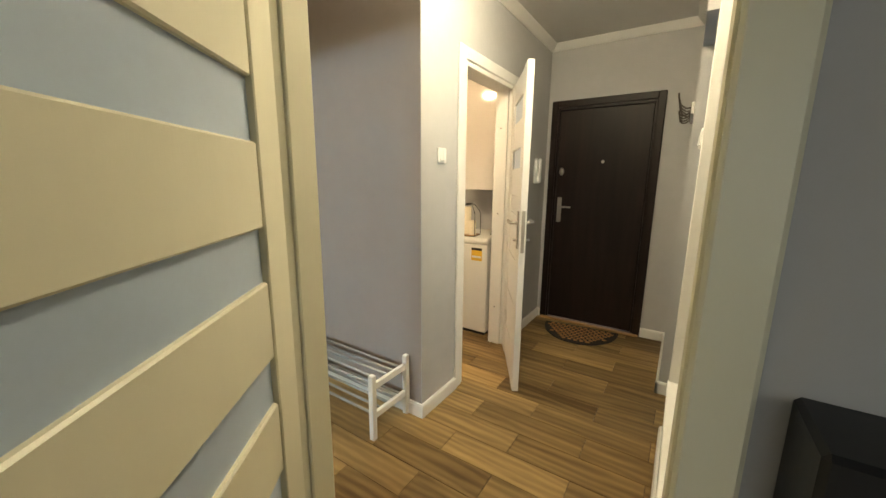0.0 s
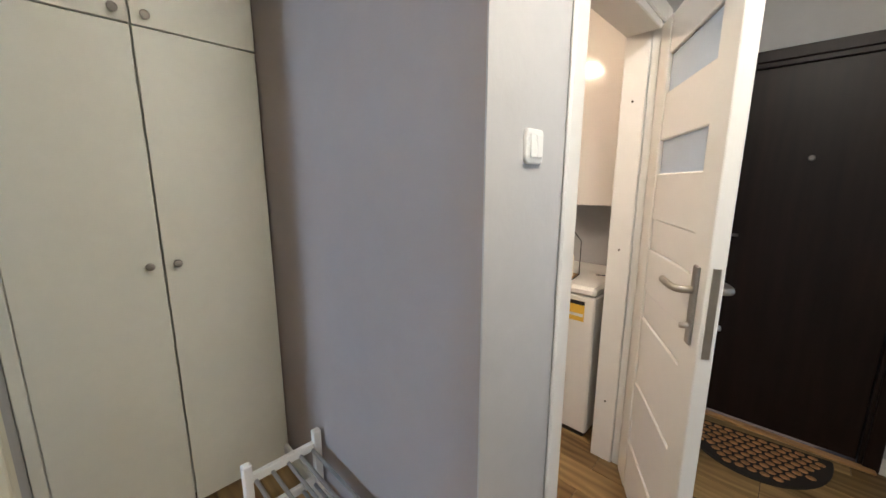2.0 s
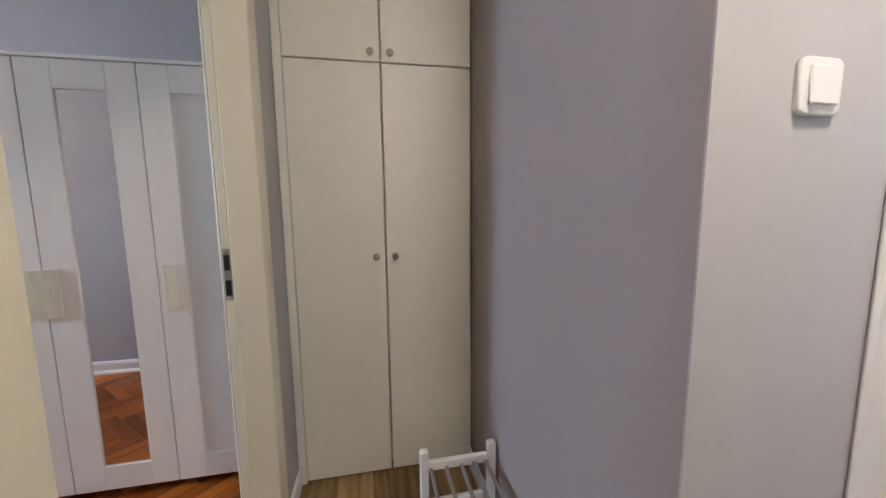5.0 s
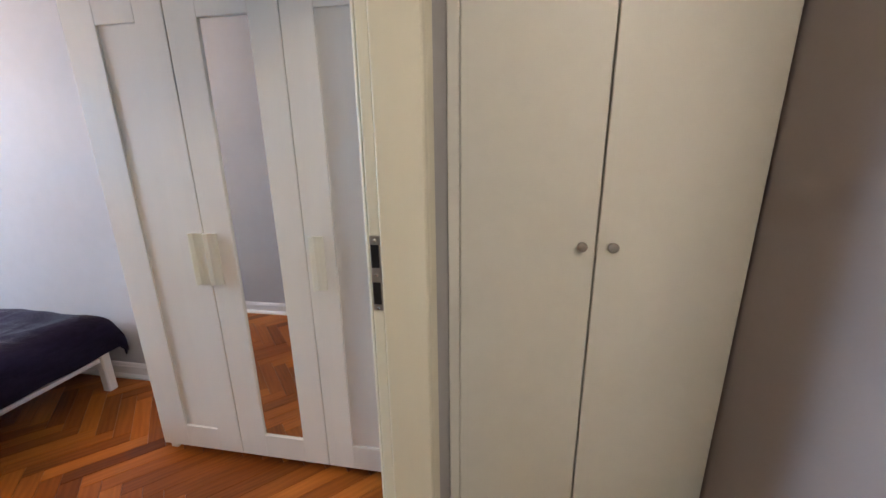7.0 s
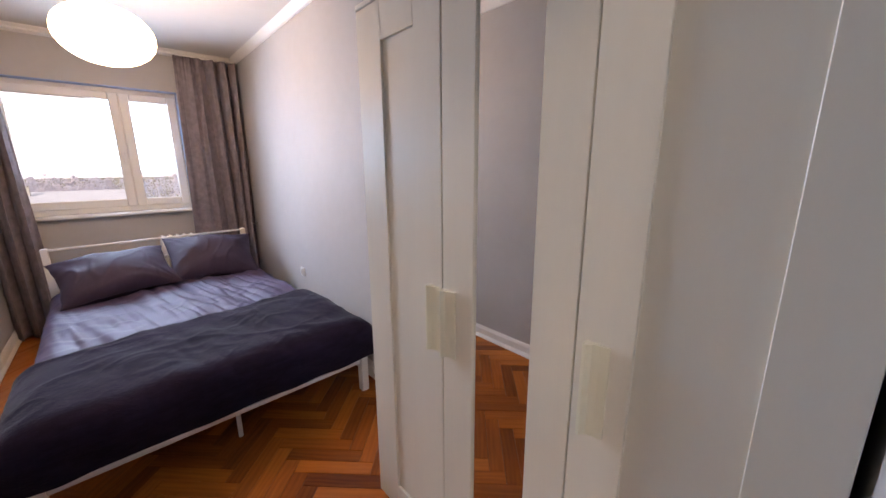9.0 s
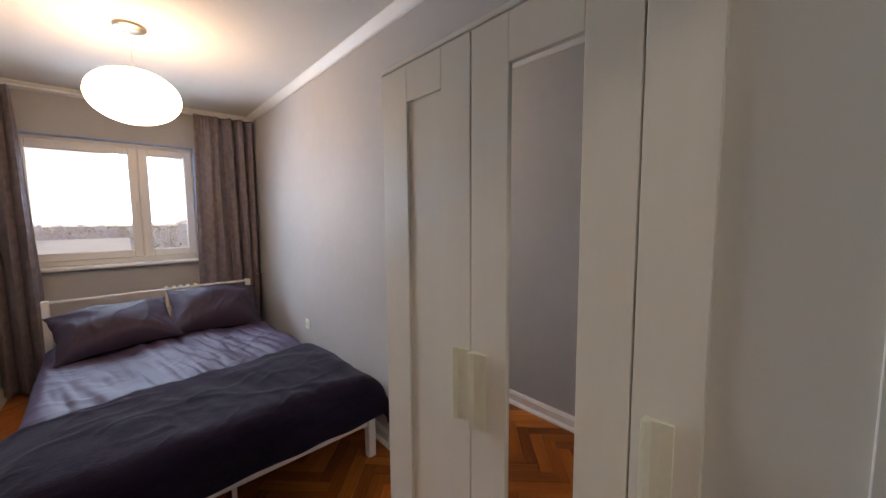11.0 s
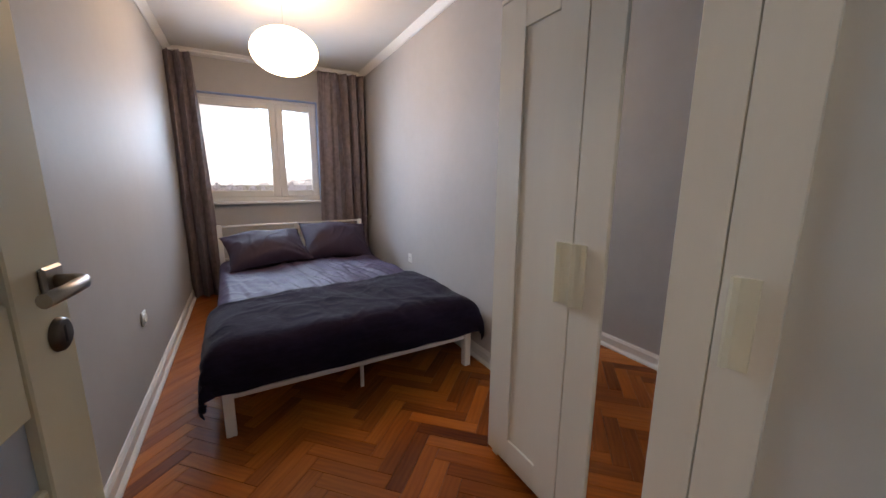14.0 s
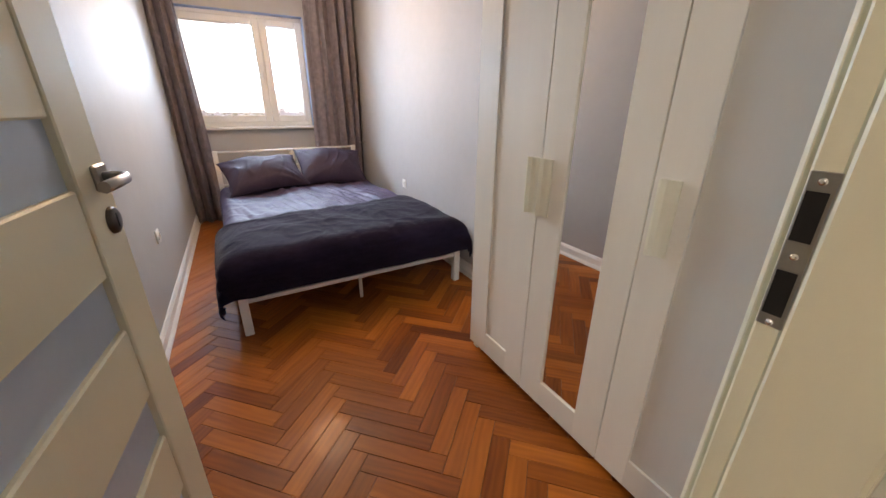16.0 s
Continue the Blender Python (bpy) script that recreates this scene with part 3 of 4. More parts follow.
plate = part("handle_plate", one((-0.638, -0.004, 0.955), (-0.598, 0.006, 1.185), 0.008), STEEL, ent, "brushed steel handle plate")
part("handle_lever", tube(bmesh.new(), [(-0.618, 0.0, 1.10), (-0.618, -0.036, 1.10), (-0.605, -0.046, 1.10), (-0.585, -0.048, 1.10), (-0.505, -0.046, 1.10)], 0.0085), STEEL, plate)
tagged(part("threshold", one((ED0 + 0.01, 3.925, 0.0), (ED1 - 0.01, 3.972, 0.014), 0.005), OAKSTRIP), "oak threshold strip under the entrance door", "threshold")

# ---- closet in the niche ----
CX = -2.0
closet = thing("closet", "pale grey built-in closet with round metal knobs", "closet")
part("body", one((-2.57, 1.194, 0.0), (CX - 0.075, 2.03, 2.42), 0.002), CLOSET, closet)
part("frame_strip", one((CX - 0.02, 1.1925, 0.0), (CX + 0.006, 1.228, 2.42), 0.003), CLOSET, closet)
part("frame_strip", one((CX - 0.02, 1.2285, 2.40), (CX - 0.002, 2.027, 2.42), 0.003), CLOSET, closet)
for y0, y1, kn in ((1.2305, 1.6235, 1.583), (1.6295, 2.0270, 1.667)):
    for z0, z1, kz in ((0.012, 1.9085, 1.073), (1.9145, 2.396, 1.946)):
        d = part("door", one((CX - 0.019, y0, z0), (CX, y1, z1), 0.002), CLOSET, closet)
        part("knob", lathe(bmesh.new(), [(0.009, 0), (0.007, 0.004), (0.006, 0.012), (0.010, 0.017), (0.0145, 0.022), (0.0145, 0.027), (0.010, 0.031), (0, 0.0325)], pose(CX, kn, kz, 0, 90, 0), 18), STEEL, d, "round nickel knob")
setting("trim_closet_filler", one((-2.57, 1.193, 2.421), (CX - 0.012, 2.030, TOP - 0.001)), GREY, "grey filler above the closet", "trim")

# ---- three-door wardrobe ----
FX = -2.09
# door handles: a lip at one side that slopes back to the door
WEDGE = [(0, 0), (0.021, 0), (0.024, 0.002), (0.024, 0.008), (0.021, 0.010), (0.012, 0.016), (0.007, 0.030), (0.005, 0.048), (0, 0.048)]
ward = thing("wardrobe", "white three-door wardrobe with a mirror door", "wardrobe")
part("body", boxes(((-2.572, -0.170, 0.05), (FX - 0.021, -0.152, 1.885)), ((-2.572, 1.034, 0.05), (FX - 0.021, 1.052, 1.885)), ((-2.572, -0.1515, 0.05), (-2.56, 1.0335, 1.885)), ((-2.559, -0.1515, 0.05), (FX - 0.024, 1.0335, 0.075)), bevel=0.001), WHITEWOOD, ward)
part("top", one((-2.572, -0.172, 1.886), (FX, 1.054, 1.902), 0.002), WHITEWOOD, ward)
for y in (-0.15, 1.03):
    part("foot", one((FX - 0.06, y - 0.018, 0.0), (FX - 0.025, y + 0.018, 0.0495), 0.003), WHITEWOOD, ward)
    part("foot", one((-2.56, y - 0.018, 0.0), (-2.525, y + 0.018, 0.0495), 0.003), WHITEWOOD, ward)
for y0, y1, p0, p1, mirrored, hy in ((-0.168, 0.240, -0.032, 0.128, False, 0.189), (0.244, 0.652, 0.362, 0.545, True, 0.250), (0.656, 1.050, 0.768, 0.945, False, 0.680)):
    Z0, Z1, P0, P1 = 0.048, 1.882, 0.160, 1.770
    d = part("door", boxes(((FX - 0.02, y0, Z0), (FX, p0, Z1)), ((FX - 0.02, p1, Z0), (FX, y1, Z1)), ((FX - 0.02, p0, Z0), (FX, p1, P0)), ((FX - 0.02, p0, P1), (FX, p1, Z1)), bevel=0.0015), WHITEWOOD, ward)
    part("mirror" if mirrored else "door_panel", one((FX - 0.017, p0, P0), (FX - 0.008, p1, P1)), MIRROR if mirrored else WHITEWOOD, d, "tall clear mirror panel" if mirrored else "")
    hb = bmesh.new()
    rings = [[hb.verts.new((FX + o, hy + a, z)) for o, a in WEDGE] for z in (0.853, 1.056)]
    for k in range(len(WEDGE)):
        q = (k + 1) % len(WEDGE)
        hb.faces.new((rings[0][k], rings[0][q], rings[1][q], rings[1][k]))
    hb.faces.new(rings[0])
    hb.faces.new(rings[1][::-1])
    part("handle", hb, HANDLE, d)

# ---- bed ----
bed = thing("bed", "white metal double bed frame under dark bedding", "bed", pose(-1.74, -0.89, 0, 0, 0, 2.2))
for x in (-0.70, 0.70):
    part("leg", one((x - 0.024, -0.024, 0), (x + 0.024, 0.024, 0.262), 0.005), WHITE, bed)
    part("head_post", one((x - 0.022, -2.262, 0), (x + 0.022, -2.218, 0.80), 0.005), WHITE, bed)
    part("side_rail", one((x - 0.015, -2.218, 0.20), (x + 0.015, -0.022, 0.235), 0.003), WHITE, bed)
part("foot_rail", one((-0.678, -0.012, 0.195), (0.678, 0.012, 0.220), 0.004), WHITE, bed)
for z in (0.785, 0.62, 0.46):
    part("head_rail", tube(bmesh.new(), [(-0.70, -2.24, z), (0.70, -2.24, z)], 0.010), WHITE, bed)
part("centre_leg", tube(bmesh.new(), [(0.0, -0.10, 0.0), (0.0, -0.10, 0.20)], 0.012), WHITE, bed)
part("centre_beam", one((-0.015, -2.2, 0.18), (0.015, -0.012, 0.205), 0.003), WHITE, bed)
part("slat_base", boxes(*[((-0.68, -2.17 + k * 0.144, 0.236), (0.68, -2.10 + k * 0.144, 0.252)) for k in range(15)]), WHITE, bed)
BASE = bed.matrix_world


def rounded(bm, cx, cy, cz, hx, hy, hz, nx, ny, p=0.35, fn=None):
    """A cushion-like closed body."""
    def at(u, v):
        a, b = (u - 0.5) * 2 * math.pi, (v - 0.5) * math.pi
        def s(q, e):
            return math.copysign(abs(q) ** e, q)
        w = Vector((s(math.cos(b), p) * s(math.cos(a), p) * hx, s(math.cos(b), p) * s(math.sin(a), p) * hy, s(math.sin(b), p * 2) * hz))
        if fn:
            w = fn(w)
        return Vector((cx, cy, cz)) + w
    sheet(bm, nx, ny, at)
    bmesh.ops.remove_doubles(bm, verts=bm.verts, dist=0.0004)
    return bm


mattress = part("mattress", rounded(bmesh.new(), 0, -1.12, 0.35, 0.70, 1.08, 0.095, 64, 20, 0.18), SHEET)
mattress.matrix_world = BASE
tagged(mattress, "mattress in a mauve-grey satin sheet on the bed", "mattress")


def drape(name, x_half, y0, y1, top, over, foot_over, skew, wrinkle, nu, nv, seed, material, label, category, creased, round_off=0.07):
    """A cloth over the bed: flat on top, rounded over the edges and hanging at the sides and the foot."""
    wl, wr, ly = x_half + over[0], x_half + over[1], (y1 - y0) + foot_over
    def bend(q, half, r):
        """Lay a length q past the edge at half: gives the way out and the way down."""
        e = abs(q) - (half - r)
        if e <= 0:
            return q, 0.0
        arc = r * math.pi / 2
        if e < arc:
            return math.copysign(half - r + r * math.sin(e / r), q), r * (1 - math.cos(e / r))
        return math.copysign(half + 0.05 * (e - arc), q), r + (e - arc)
    def at(u, v):
        sx = -wl + u * (wl + wr)
        sy = y0 + skew * sx + v * (ly - skew * sx)
        x, dx = bend(sx, x_half, round_off)
        y, dy = bend(sy - y1 + 0.5, 0.5, round_off + 0.01) if sy > y1 - 0.5 else (sy - y1 + 0.5, 0.0)
        y += y1 - 0.5
        n1 = noise.noise(Vector((sx * 2.2 + seed, sy * 2.2, seed)))
        n2 = noise.noise(Vector((sx * 7 + seed, sy * 5, seed * 2)))
        fold = creased * (noise.noise(Vector((sx * 17 + sy * 4, sy * 2.2, seed))) * 1.1 + 0.5 * noise.noise(Vector((sx * 34 + sy * 5, sy * 3.0, seed + 4)))) * (0.35 + 0.65 * math.exp(-((sx + 0.15) / 0.4) ** 2))
        hang = min(1.0, (dx + dy) * 4)
        drop = (dx * dx + dy * dy) ** 0.5
        z = top - (drop if drop < 0.25 else 0.25 + (drop - 0.25) * 0.55) + wrinkle * (n1 * 0.5 + n2 * 0.3 + fold * 0.75) * (1 - hang * 0.9)
        ridge = max(0.0, 1 - 8 * abs(noise.noise(Vector((sx * 2.6 + seed * 2, sy * 3.4, 1.7))))) + 0.7 * max(0.0, 1 - 7 * abs(noise.noise(Vector((sx * 4.3 - sy * 2 + seed, sy * 4.8, 6.1)))))
        z += 0.0055 * ridge * (1 - hang * 0.8)
        w = hang * (0.016 * math.sin(sx * 17 + sy * 23 + n1 * 4) + 0.012 * n2)
        x += math.copysign(w, sx) if dx > 0.02 else 0.0
        y += w * 0.45 if dy > 0.02 else 0.0
        return Vector((x, y, max(z, 0.045)))
    ob = part(name, sheet(bmesh.new(), nu, nv, at), material)
    ob.matrix_world = BASE
    so = ob.modifiers.new("thickness", "SOLIDIFY")
    so.thickness, so.offset = 0.008, 1.0
    return tagged(ob, label, category)


drape("bed_sheet", 0.72, -2.16, -0.42, 0.448, (0.18, 0.18), 0.0, 0.0, 0.040, 170, 150, 3.3, SHEET, "crumpled mauve-grey satin sheet on the bed", "sheet", 1.0)
drape("blanket", 0.785, -0.74, 0.04, 0.482, (0.20, 0.275), 0.180, 0.10, 0.045, 150, 130, 7.7, BLANKET, "dark plum-grey ribbed blanket over the foot of the bed", "blanket", 0.22, 0.12)


def pillow(m, label, seed, wide=0.385):
    """Two faces sewn along a crisp seam, full in the middle, with pulled-out corners and creases that run in from them."""
    bm = bmesh.new()
    for side in (-1, 1):
        def at(u, v):
            p, q = u * 2 - 1, v * 2 - 1
            x = wide * p * (1 - 0.10 * (1 - q * q)) * (1 + 0.03 * noise.noise(Vector((q * 3, seed, 0))))
            y = 0.265 * q * (1 - 0.13 * (1 - p * p)) * (1 + 0.03 * noise.noise(Vector((p * 3, seed, 5))))
            full = max(0.0, (1 - abs(p) ** 2.6) * (1 - abs(q) ** 2.2)) ** 0.62
            lump = 0.024 * noise.noise(Vector((p * 1.5 + seed, q * 1.6, side)))
            turn, far = math.atan2(abs(q) - 1.05, abs(p) - 1.05), math.hypot(abs(p) - 1.05, abs(q) - 1.05)
            rays = noise.noise(Vector((turn * 5.5, far * 0.9 + math.copysign(3, p), seed + math.copysign(2, q)))) * max(0.0, 1 - far * 0.75)
            pleat = 1 - min(1.0, 5.0 * abs(noise.noise(Vector((p * 2.4 + seed, q * 1.2 - p, side * 2)))))
            crease = lump + 0.017 * rays + 0.005 * pleat
            return Vector((x, y, side * (0.145 * full + 0.002) + crease * min(1.0, full * 1.8)))
        sheet(bm, 84, 60, at)
    bmesh.ops.remove_doubles(bm, verts=bm.verts, dist=0.0030)
    ob = part("pillow", bm, PILLOW)
    ob.matrix_world = BASE @ m
    return tagged(ob, label, "pillow", "pillows on the bed")


pillow(pose(0.318, -1.89, 0.595, -27, 3, 6), "plump plum-grey satin pillow against the headboard", 2.0, 0.365)
pillow(pose(-0.355, -1.965, 0.610, -36, -3, -4), "plump plum-grey satin pillow leaning on the headboard", 6.5, 0.355)

tag_ob = part("blanket_tag", one((-0.822, -0.02, 0.30), (-0.820, 0.005, 0.335)), PLASTIC)
tag_ob.matrix_world = BASE
tagged(tag_ob, "small white sewn label on the blanket edge", "label")

# ---- window and curtains ----
win = thing("window_1", "white plastic two-sash window with a sill", "window")
win["kind"] = "structure"
WF = WY - 0.10
part("window_frame", boxes(((WX0, WF - 0.07, WZ0), (WX0 + 0.045, WF, WZ1)), ((WX1 - 0.045, WF - 0.07, WZ0), (WX1, WF, WZ1)), ((WX0 + 0.045, WF - 0.07, WZ0), (WX1 - 0.045, WF, WZ0 + 0.055)), ((WX0 + 0.045, WF - 0.07, WZ1 - 0.05), (WX1 - 0.045, WF, WZ1)), ((-1.605, WF - 0.07, WZ0 + 0.055), (-1.565, WF, WZ1 - 0.05)), bevel=0.004), WHITE, win)
for a, b in ((WX0 + 0.012, -1.587), (-1.583, WX1 - 0.012)):
    z0, z1, w = WZ0 + 0.045, WZ1 - 0.04, 0.072
    sash = part("sash", boxes(((a, WF - 0.05, z0), (a + w, WF + 0.018, z1)), ((b - w, WF - 0.05, z0), (b, WF + 0.018, z1)), ((a + w, WF - 0.05, z0), (b - w, WF + 0.018, z0 + w)), ((a + w, WF - 0.05, z1 - w), (b - w, WF + 0.018, z1)), bevel=0.007), WHITE, win)
    pane = part("pane", one((a + w - 0.004, WF - 0.022, z0 + w - 0.004), (b - w + 0.004, WF - 0.016, z1 - w + 0.004)), GLASS, sash)
    pane.visible_shadow = False
part("window_handle", boxes(((-1.563, WF + 0.018, 1.50), (-1.535, WF + 0.026, 1.57)), ((-1.557, WF + 0.026, 1.45), (-1.541, WF + 0.042, 1.56)), bevel=0.004), WHITE, win)
part("window_sill", one((WX0 + 0.01, WF, 0.972), (WX1 - 0.01, WY + 0.06, 0.999), 0.008), WHITE, win)
# The sky's blue light on the reveal is put into its colour.
BLUE = mat("skylit_blue_reveal", (0.36, 0.50, 0.74), 0.6, vary=0.04, scale=4)
setting("trim_window_reveal", boxes(((WX0 + 0.004, WF + 0.001, WZ1 - 0.006), (WX1 - 0.004, WY - 0.001, WZ1 - 0.001)), ((WX1 - 0.006, WF + 0.001, 1.0), (WX1 - 0.001, WY - 0.001, WZ1 - 0.007)), ((WX0 + 0.001, WF + 0.001, 1.0), (WX0 + 0.006, WY - 0.001, WZ1 - 0.007))), BLUE, "window reveal with the sky's blue light put into its colour", "trim")
tagged(part("curtain_rail", one((-2.56, WY + 0.12, 2.437), (-0.645, WY + 0.17, 2.454), 0.004), WHITE), "white curtain rail under the ceiling cornice", "curtain rail")


def curtain(x0, x1, xb0, xb1, folds, seed, calm_part):
    """A pleated curtain: hollow folds of uneven width, tight under the rail and looser downwards, with a calmer stretch."""
    def at(u, v):
        k = v ** 0.8
        a, b = x0 + (xb0 - x0) * k, x1 + (xb1 - x1) * k
        uu = u + 0.55 / folds * noise.noise(Vector((u * folds * 0.8, v * 0.45, seed)))
        ph = uu * folds * 2 * math.pi + 0.5 * noise.noise(Vector((seed, v * 1.3, 1.0)))
        c0, c1 = calm_part
        calm = 0.25 if c0 < u < c1 else 1.0
        edge = min(abs(u - c0), abs(u - c1))
        if edge < 0.06:
            calm = 0.625 + (calm - 0.625) * edge / 0.06
        q = math.sin(ph)
        wave = math.copysign(abs(q) ** 0.7, q) * (0.85 + 0.5 * noise.noise(Vector((u * folds, 3.0, seed))))
        deep = (0.050 + 0.018 * v) * calm
        x = a + (b - a) * u + 0.014 * math.sin(ph * 2 + 0.7) * calm
        pinch = 0.010 * math.exp(-v * 26) * math.sin(u * folds * 7 * math.pi)
        soft = 0.006 * noise.noise(Vector((u * 6, v * 5, seed))) + 0.004 * noise.noise(Vector((u * 14, v * 16, seed)))
        return Vector((x, WY + 0.150 + deep * wave + pinch + soft, 2.438 - 2.425 * v))
    ob = part("curtain", sheet(bmesh.new(), 150, 70, at), CURTAIN)
    so = ob.modifiers.new("thickness", "SOLIDIFY")
    so.thickness = 0.003
    return tagged(ob, "long taupe jacquard curtain drawn aside", "curtain", "curtains at the window")


curtain(-2.56, -2.02, -2.56, -1.98, 5.4, 2.0, (0.58, 1.2))
curtain(-0.86, -0.645, -0.93, -0.65, 2.6, 8.0, (2.0, 3.0))
hook = bmesh.new()
lathe(hook, [(0.016, 0.0), (0.016, 0.004), (0.005, 0.008), (0.005, 0.012)], pose(-2.575, -3.40, 0.80, 0, 90, 0), 16)
tube(hook, [(-2.565, -3.40, 0.80), (-2.535, -3.40, 0.80), (-2.515, -3.398, 0.803), (-2.505, -3.39, 0.815)], 0.004, 8)
tagged(part("tieback_hook", hook, STEEL), "small metal curtain tieback hook on the grey wall", "hook")
rad = thing("radiator", "white ribbed radiator under the window", "radiator")
for k in range(5):
    part("rib", one((-1.98 + k * 0.06, WY + 0.03, 0.14), (-1.935 + k * 0.06, WY + 0.10, 0.75), 0.015), WHITE, rad)
part("pipe", tube(bmesh.new(), [(-1.99, WY + 0.06, 0.18), (-1.70, WY + 0.06, 0.18)], 0.014), WHITE, rad)
part("pipe", tube(bmesh.new(), [(-1.99, WY + 0.06, 0.70), (-1.70, WY + 0.06, 0.70)], 0.014), WHITE, rad)

# ---- lamps ----
pend = thing("pendant_lamp", "glowing oval white pendant lamp with nickel ceiling cup", "lamp", pose(-1.525, -1.90, 0))
part("ceiling_cup", lathe(bmesh.new(), [(0.078, TOP - 0.001), (0.078, TOP - 0.012), (0.070, TOP - 0.020), (0.012, TOP - 0.024), (0, TOP - 0.024)], None, 28), STEEL, pend, "brushed nickel ceiling cup")
part("cord", tube(bmesh.new(), [(0, 0, TOP - 0.022), (0, 0, 2.27)], 0.0011), STEEL, pend)
oval = [(math.sin(a) * 0.222 * (1 if a > 0 else 0), 2.118 + math.cos(a) * 0.152) for a in [math.pi * k / 24 for k in range(25)]]
oval[0], oval[-1] = (0, oval[0][1]), (0, oval[-1][1])
part("shade", lathe(bmesh.new(), oval, None, 36), SHADE, pend, "glowing opal shade")
hall_lamp = thing("ceiling_lamp", "round opal hall ceiling lamp, lit", "lamp", pose(-0.2, 2.04, 0))
part("base", lathe(bmesh.new(), [(0.11, TOP - 0.001), (0.11, TOP - 0.018), (0, TOP - 0.018)], None, 28), WHITE, hall_lamp)
part("shade", lathe(bmesh.new(), [(0.105, TOP - 0.019), (0.12, TOP - 0.04), (0.11, TOP - 0.075), (0.07, TOP - 0.10), (0, TOP - 0.11)], None, 28), mat("hall_lamp_shade", (1.0, 0.90, 0.73), 0.4, vary=0, emit=145.0), hall_lamp)
bath_lamp = thing("ceiling_lamp", "round opal bathroom ceiling lamp, lit", "lamp", pose(-1.745, 2.36, 0))
part("stem", lathe(bmesh.new(), [(0.05, TOP - 0.001), (0.05, TOP - 0.02), (0.012, TOP - 0.025), (0.012, 2.385), (0, 2.385)], None, 20), WHITE, bath_lamp)
part("shade", lathe(bmesh.new(), [(0, 2.384), (0.07, 2.378), (0.098, 2.352), (0.095, 2.33), (0.06, 2.305), (0, 2.298)], None, 28), mat("bath_lamp_glow", (1.0, 0.76, 0.52), 0.4, vary=0, emit=150.0), bath_lamp)

# ---- shoe rack ----
rack = thing("shoe_rack", "white wooden shoe rack with grey steel bars", "shoe rack")
for x in (-1.615, -0.868):
    for y in (1.73, 2.0):
        part("post", one((x - 0.016, y - 0.016, 0), (x + 0.016, y + 0.016, 0.365), 0.004), WHITE, rack)
    for z in (0.30, 0.135):
        part("end_rail", one((x - 0.011, 1.747, z - 0.018), (x + 0.011, 1.983, z + 0.018), 0.003), WHITE, rack)
for z in (0.292, 0.127):
    for y in (1.755, 1.815, 1.875, 1.925, 1.975):
        part("bar", tube(bmesh.new(), [(-1.60, y, z), (-0.883, y, z)], 0.0075), TUBE, rack)

# ---- washing machine and bath things ----
wm = thing("washing_machine", "narrow white top-loading washing machine", "washing machine")
part("body", one((-1.367, 3.205, 0.025), (-0.967, 3.79, 0.80), 0.008), WHITE, wm)
part("plinth", one((-1.355, 3.215, 0.0), (-0.98, 3.78, 0.0245)), BLACK, wm)
part("lid", one((-1.37, 3.195, 0.802), (-0.964, 3.79, 0.852), 0.015), WHITE, wm)
part("badge", one((-1.36, 3.2035, 0.776), (-1.20, 3.2055, 0.784)), BLACK, wm)
lab = part("energy_sticker", one((-1.118, 3.2030, 0.662), (-1.018, 3.2046, 0.772)), YELLOW, wm, "yellow and black efficiency sticker")
part("sticker_band", one((-1.118, 3.2022, 0.751), (-1.018, 3.2030, 0.772)), BLACK, lab)
part("sticker_field", one((-1.112, 3.2022, 0.687), (-1.024, 3.2030, 0.703)), PLASTIC, lab)
cab = thing("wall_cabinet", "glossy white wall cabinet above the washing machine", "cabinet")
GLOSS = mat("glossy_white_front", (0.80, 0.77, 0.73), 0.09, vary=0.0)
part("body", one((-1.42, 3.572, 1.247), (-0.90, 3.795, 2.50), 0.002), WHITE, cab)
part("door", one((-1.42, 3.55, 1.249), (-0.902, 3.57, 2.50), 0.002), GLOSS, cab)
lan = thing("lantern", "black wire lantern with an ivory candle on the washing machine", "lantern", pose(-1.212, 3.33, 0.852, 0, 0, 8))
wire = bmesh.new()
for sx in (-0.074, 0.074):
    for sy in (-0.074, 0.074):
        tube(wire, [(sx, sy, 0.004), (sx, sy, 0.20), (sx * 0.42, sy * 0.42, 0.275)], 0.0028, 6)
for zz, r in ((0.004, 0.074), (0.275, 0.031)):
    tube(wire, [(-r, -r, zz), (r, -r, zz), (r, r, zz), (-r, r, zz), (-r, -r, zz)], 0.003, 6)
part("wire_frame", wire, BLACK, lan)
part("cap", one((-0.03, -0.03, 0.272), (0.03, 0.03, 0.286), 0.003), BLACK, lan)
part("base", one((-0.07, -0.07, 0.0), (0.07, 0.07, 0.012), 0.002), OAKSTRIP, lan)
for cx, cy, hh, rr in ((0.030, -0.012, 0.13, 0.033), (-0.030, 0.02, 0.25, 0.033)):
    part("candle", lathe(bmesh.new(), [(rr, 0.0125), (rr, hh), (rr * 0.8, hh + 0.004), (0, hh - 0.002)], pose(cx, cy, 0), 18), CANDLE, lan)
tagged(part("cable", tube(bmesh.new(), [(-1.08, 3.48, 0.855), (-1.03, 3.5, 0.857), (-0.99, 3.53, 0.855), (-0.95, 3.6, 0.855)], 0.004, 6), BLACK), "thin black cable on the washing machine lid", "cable")


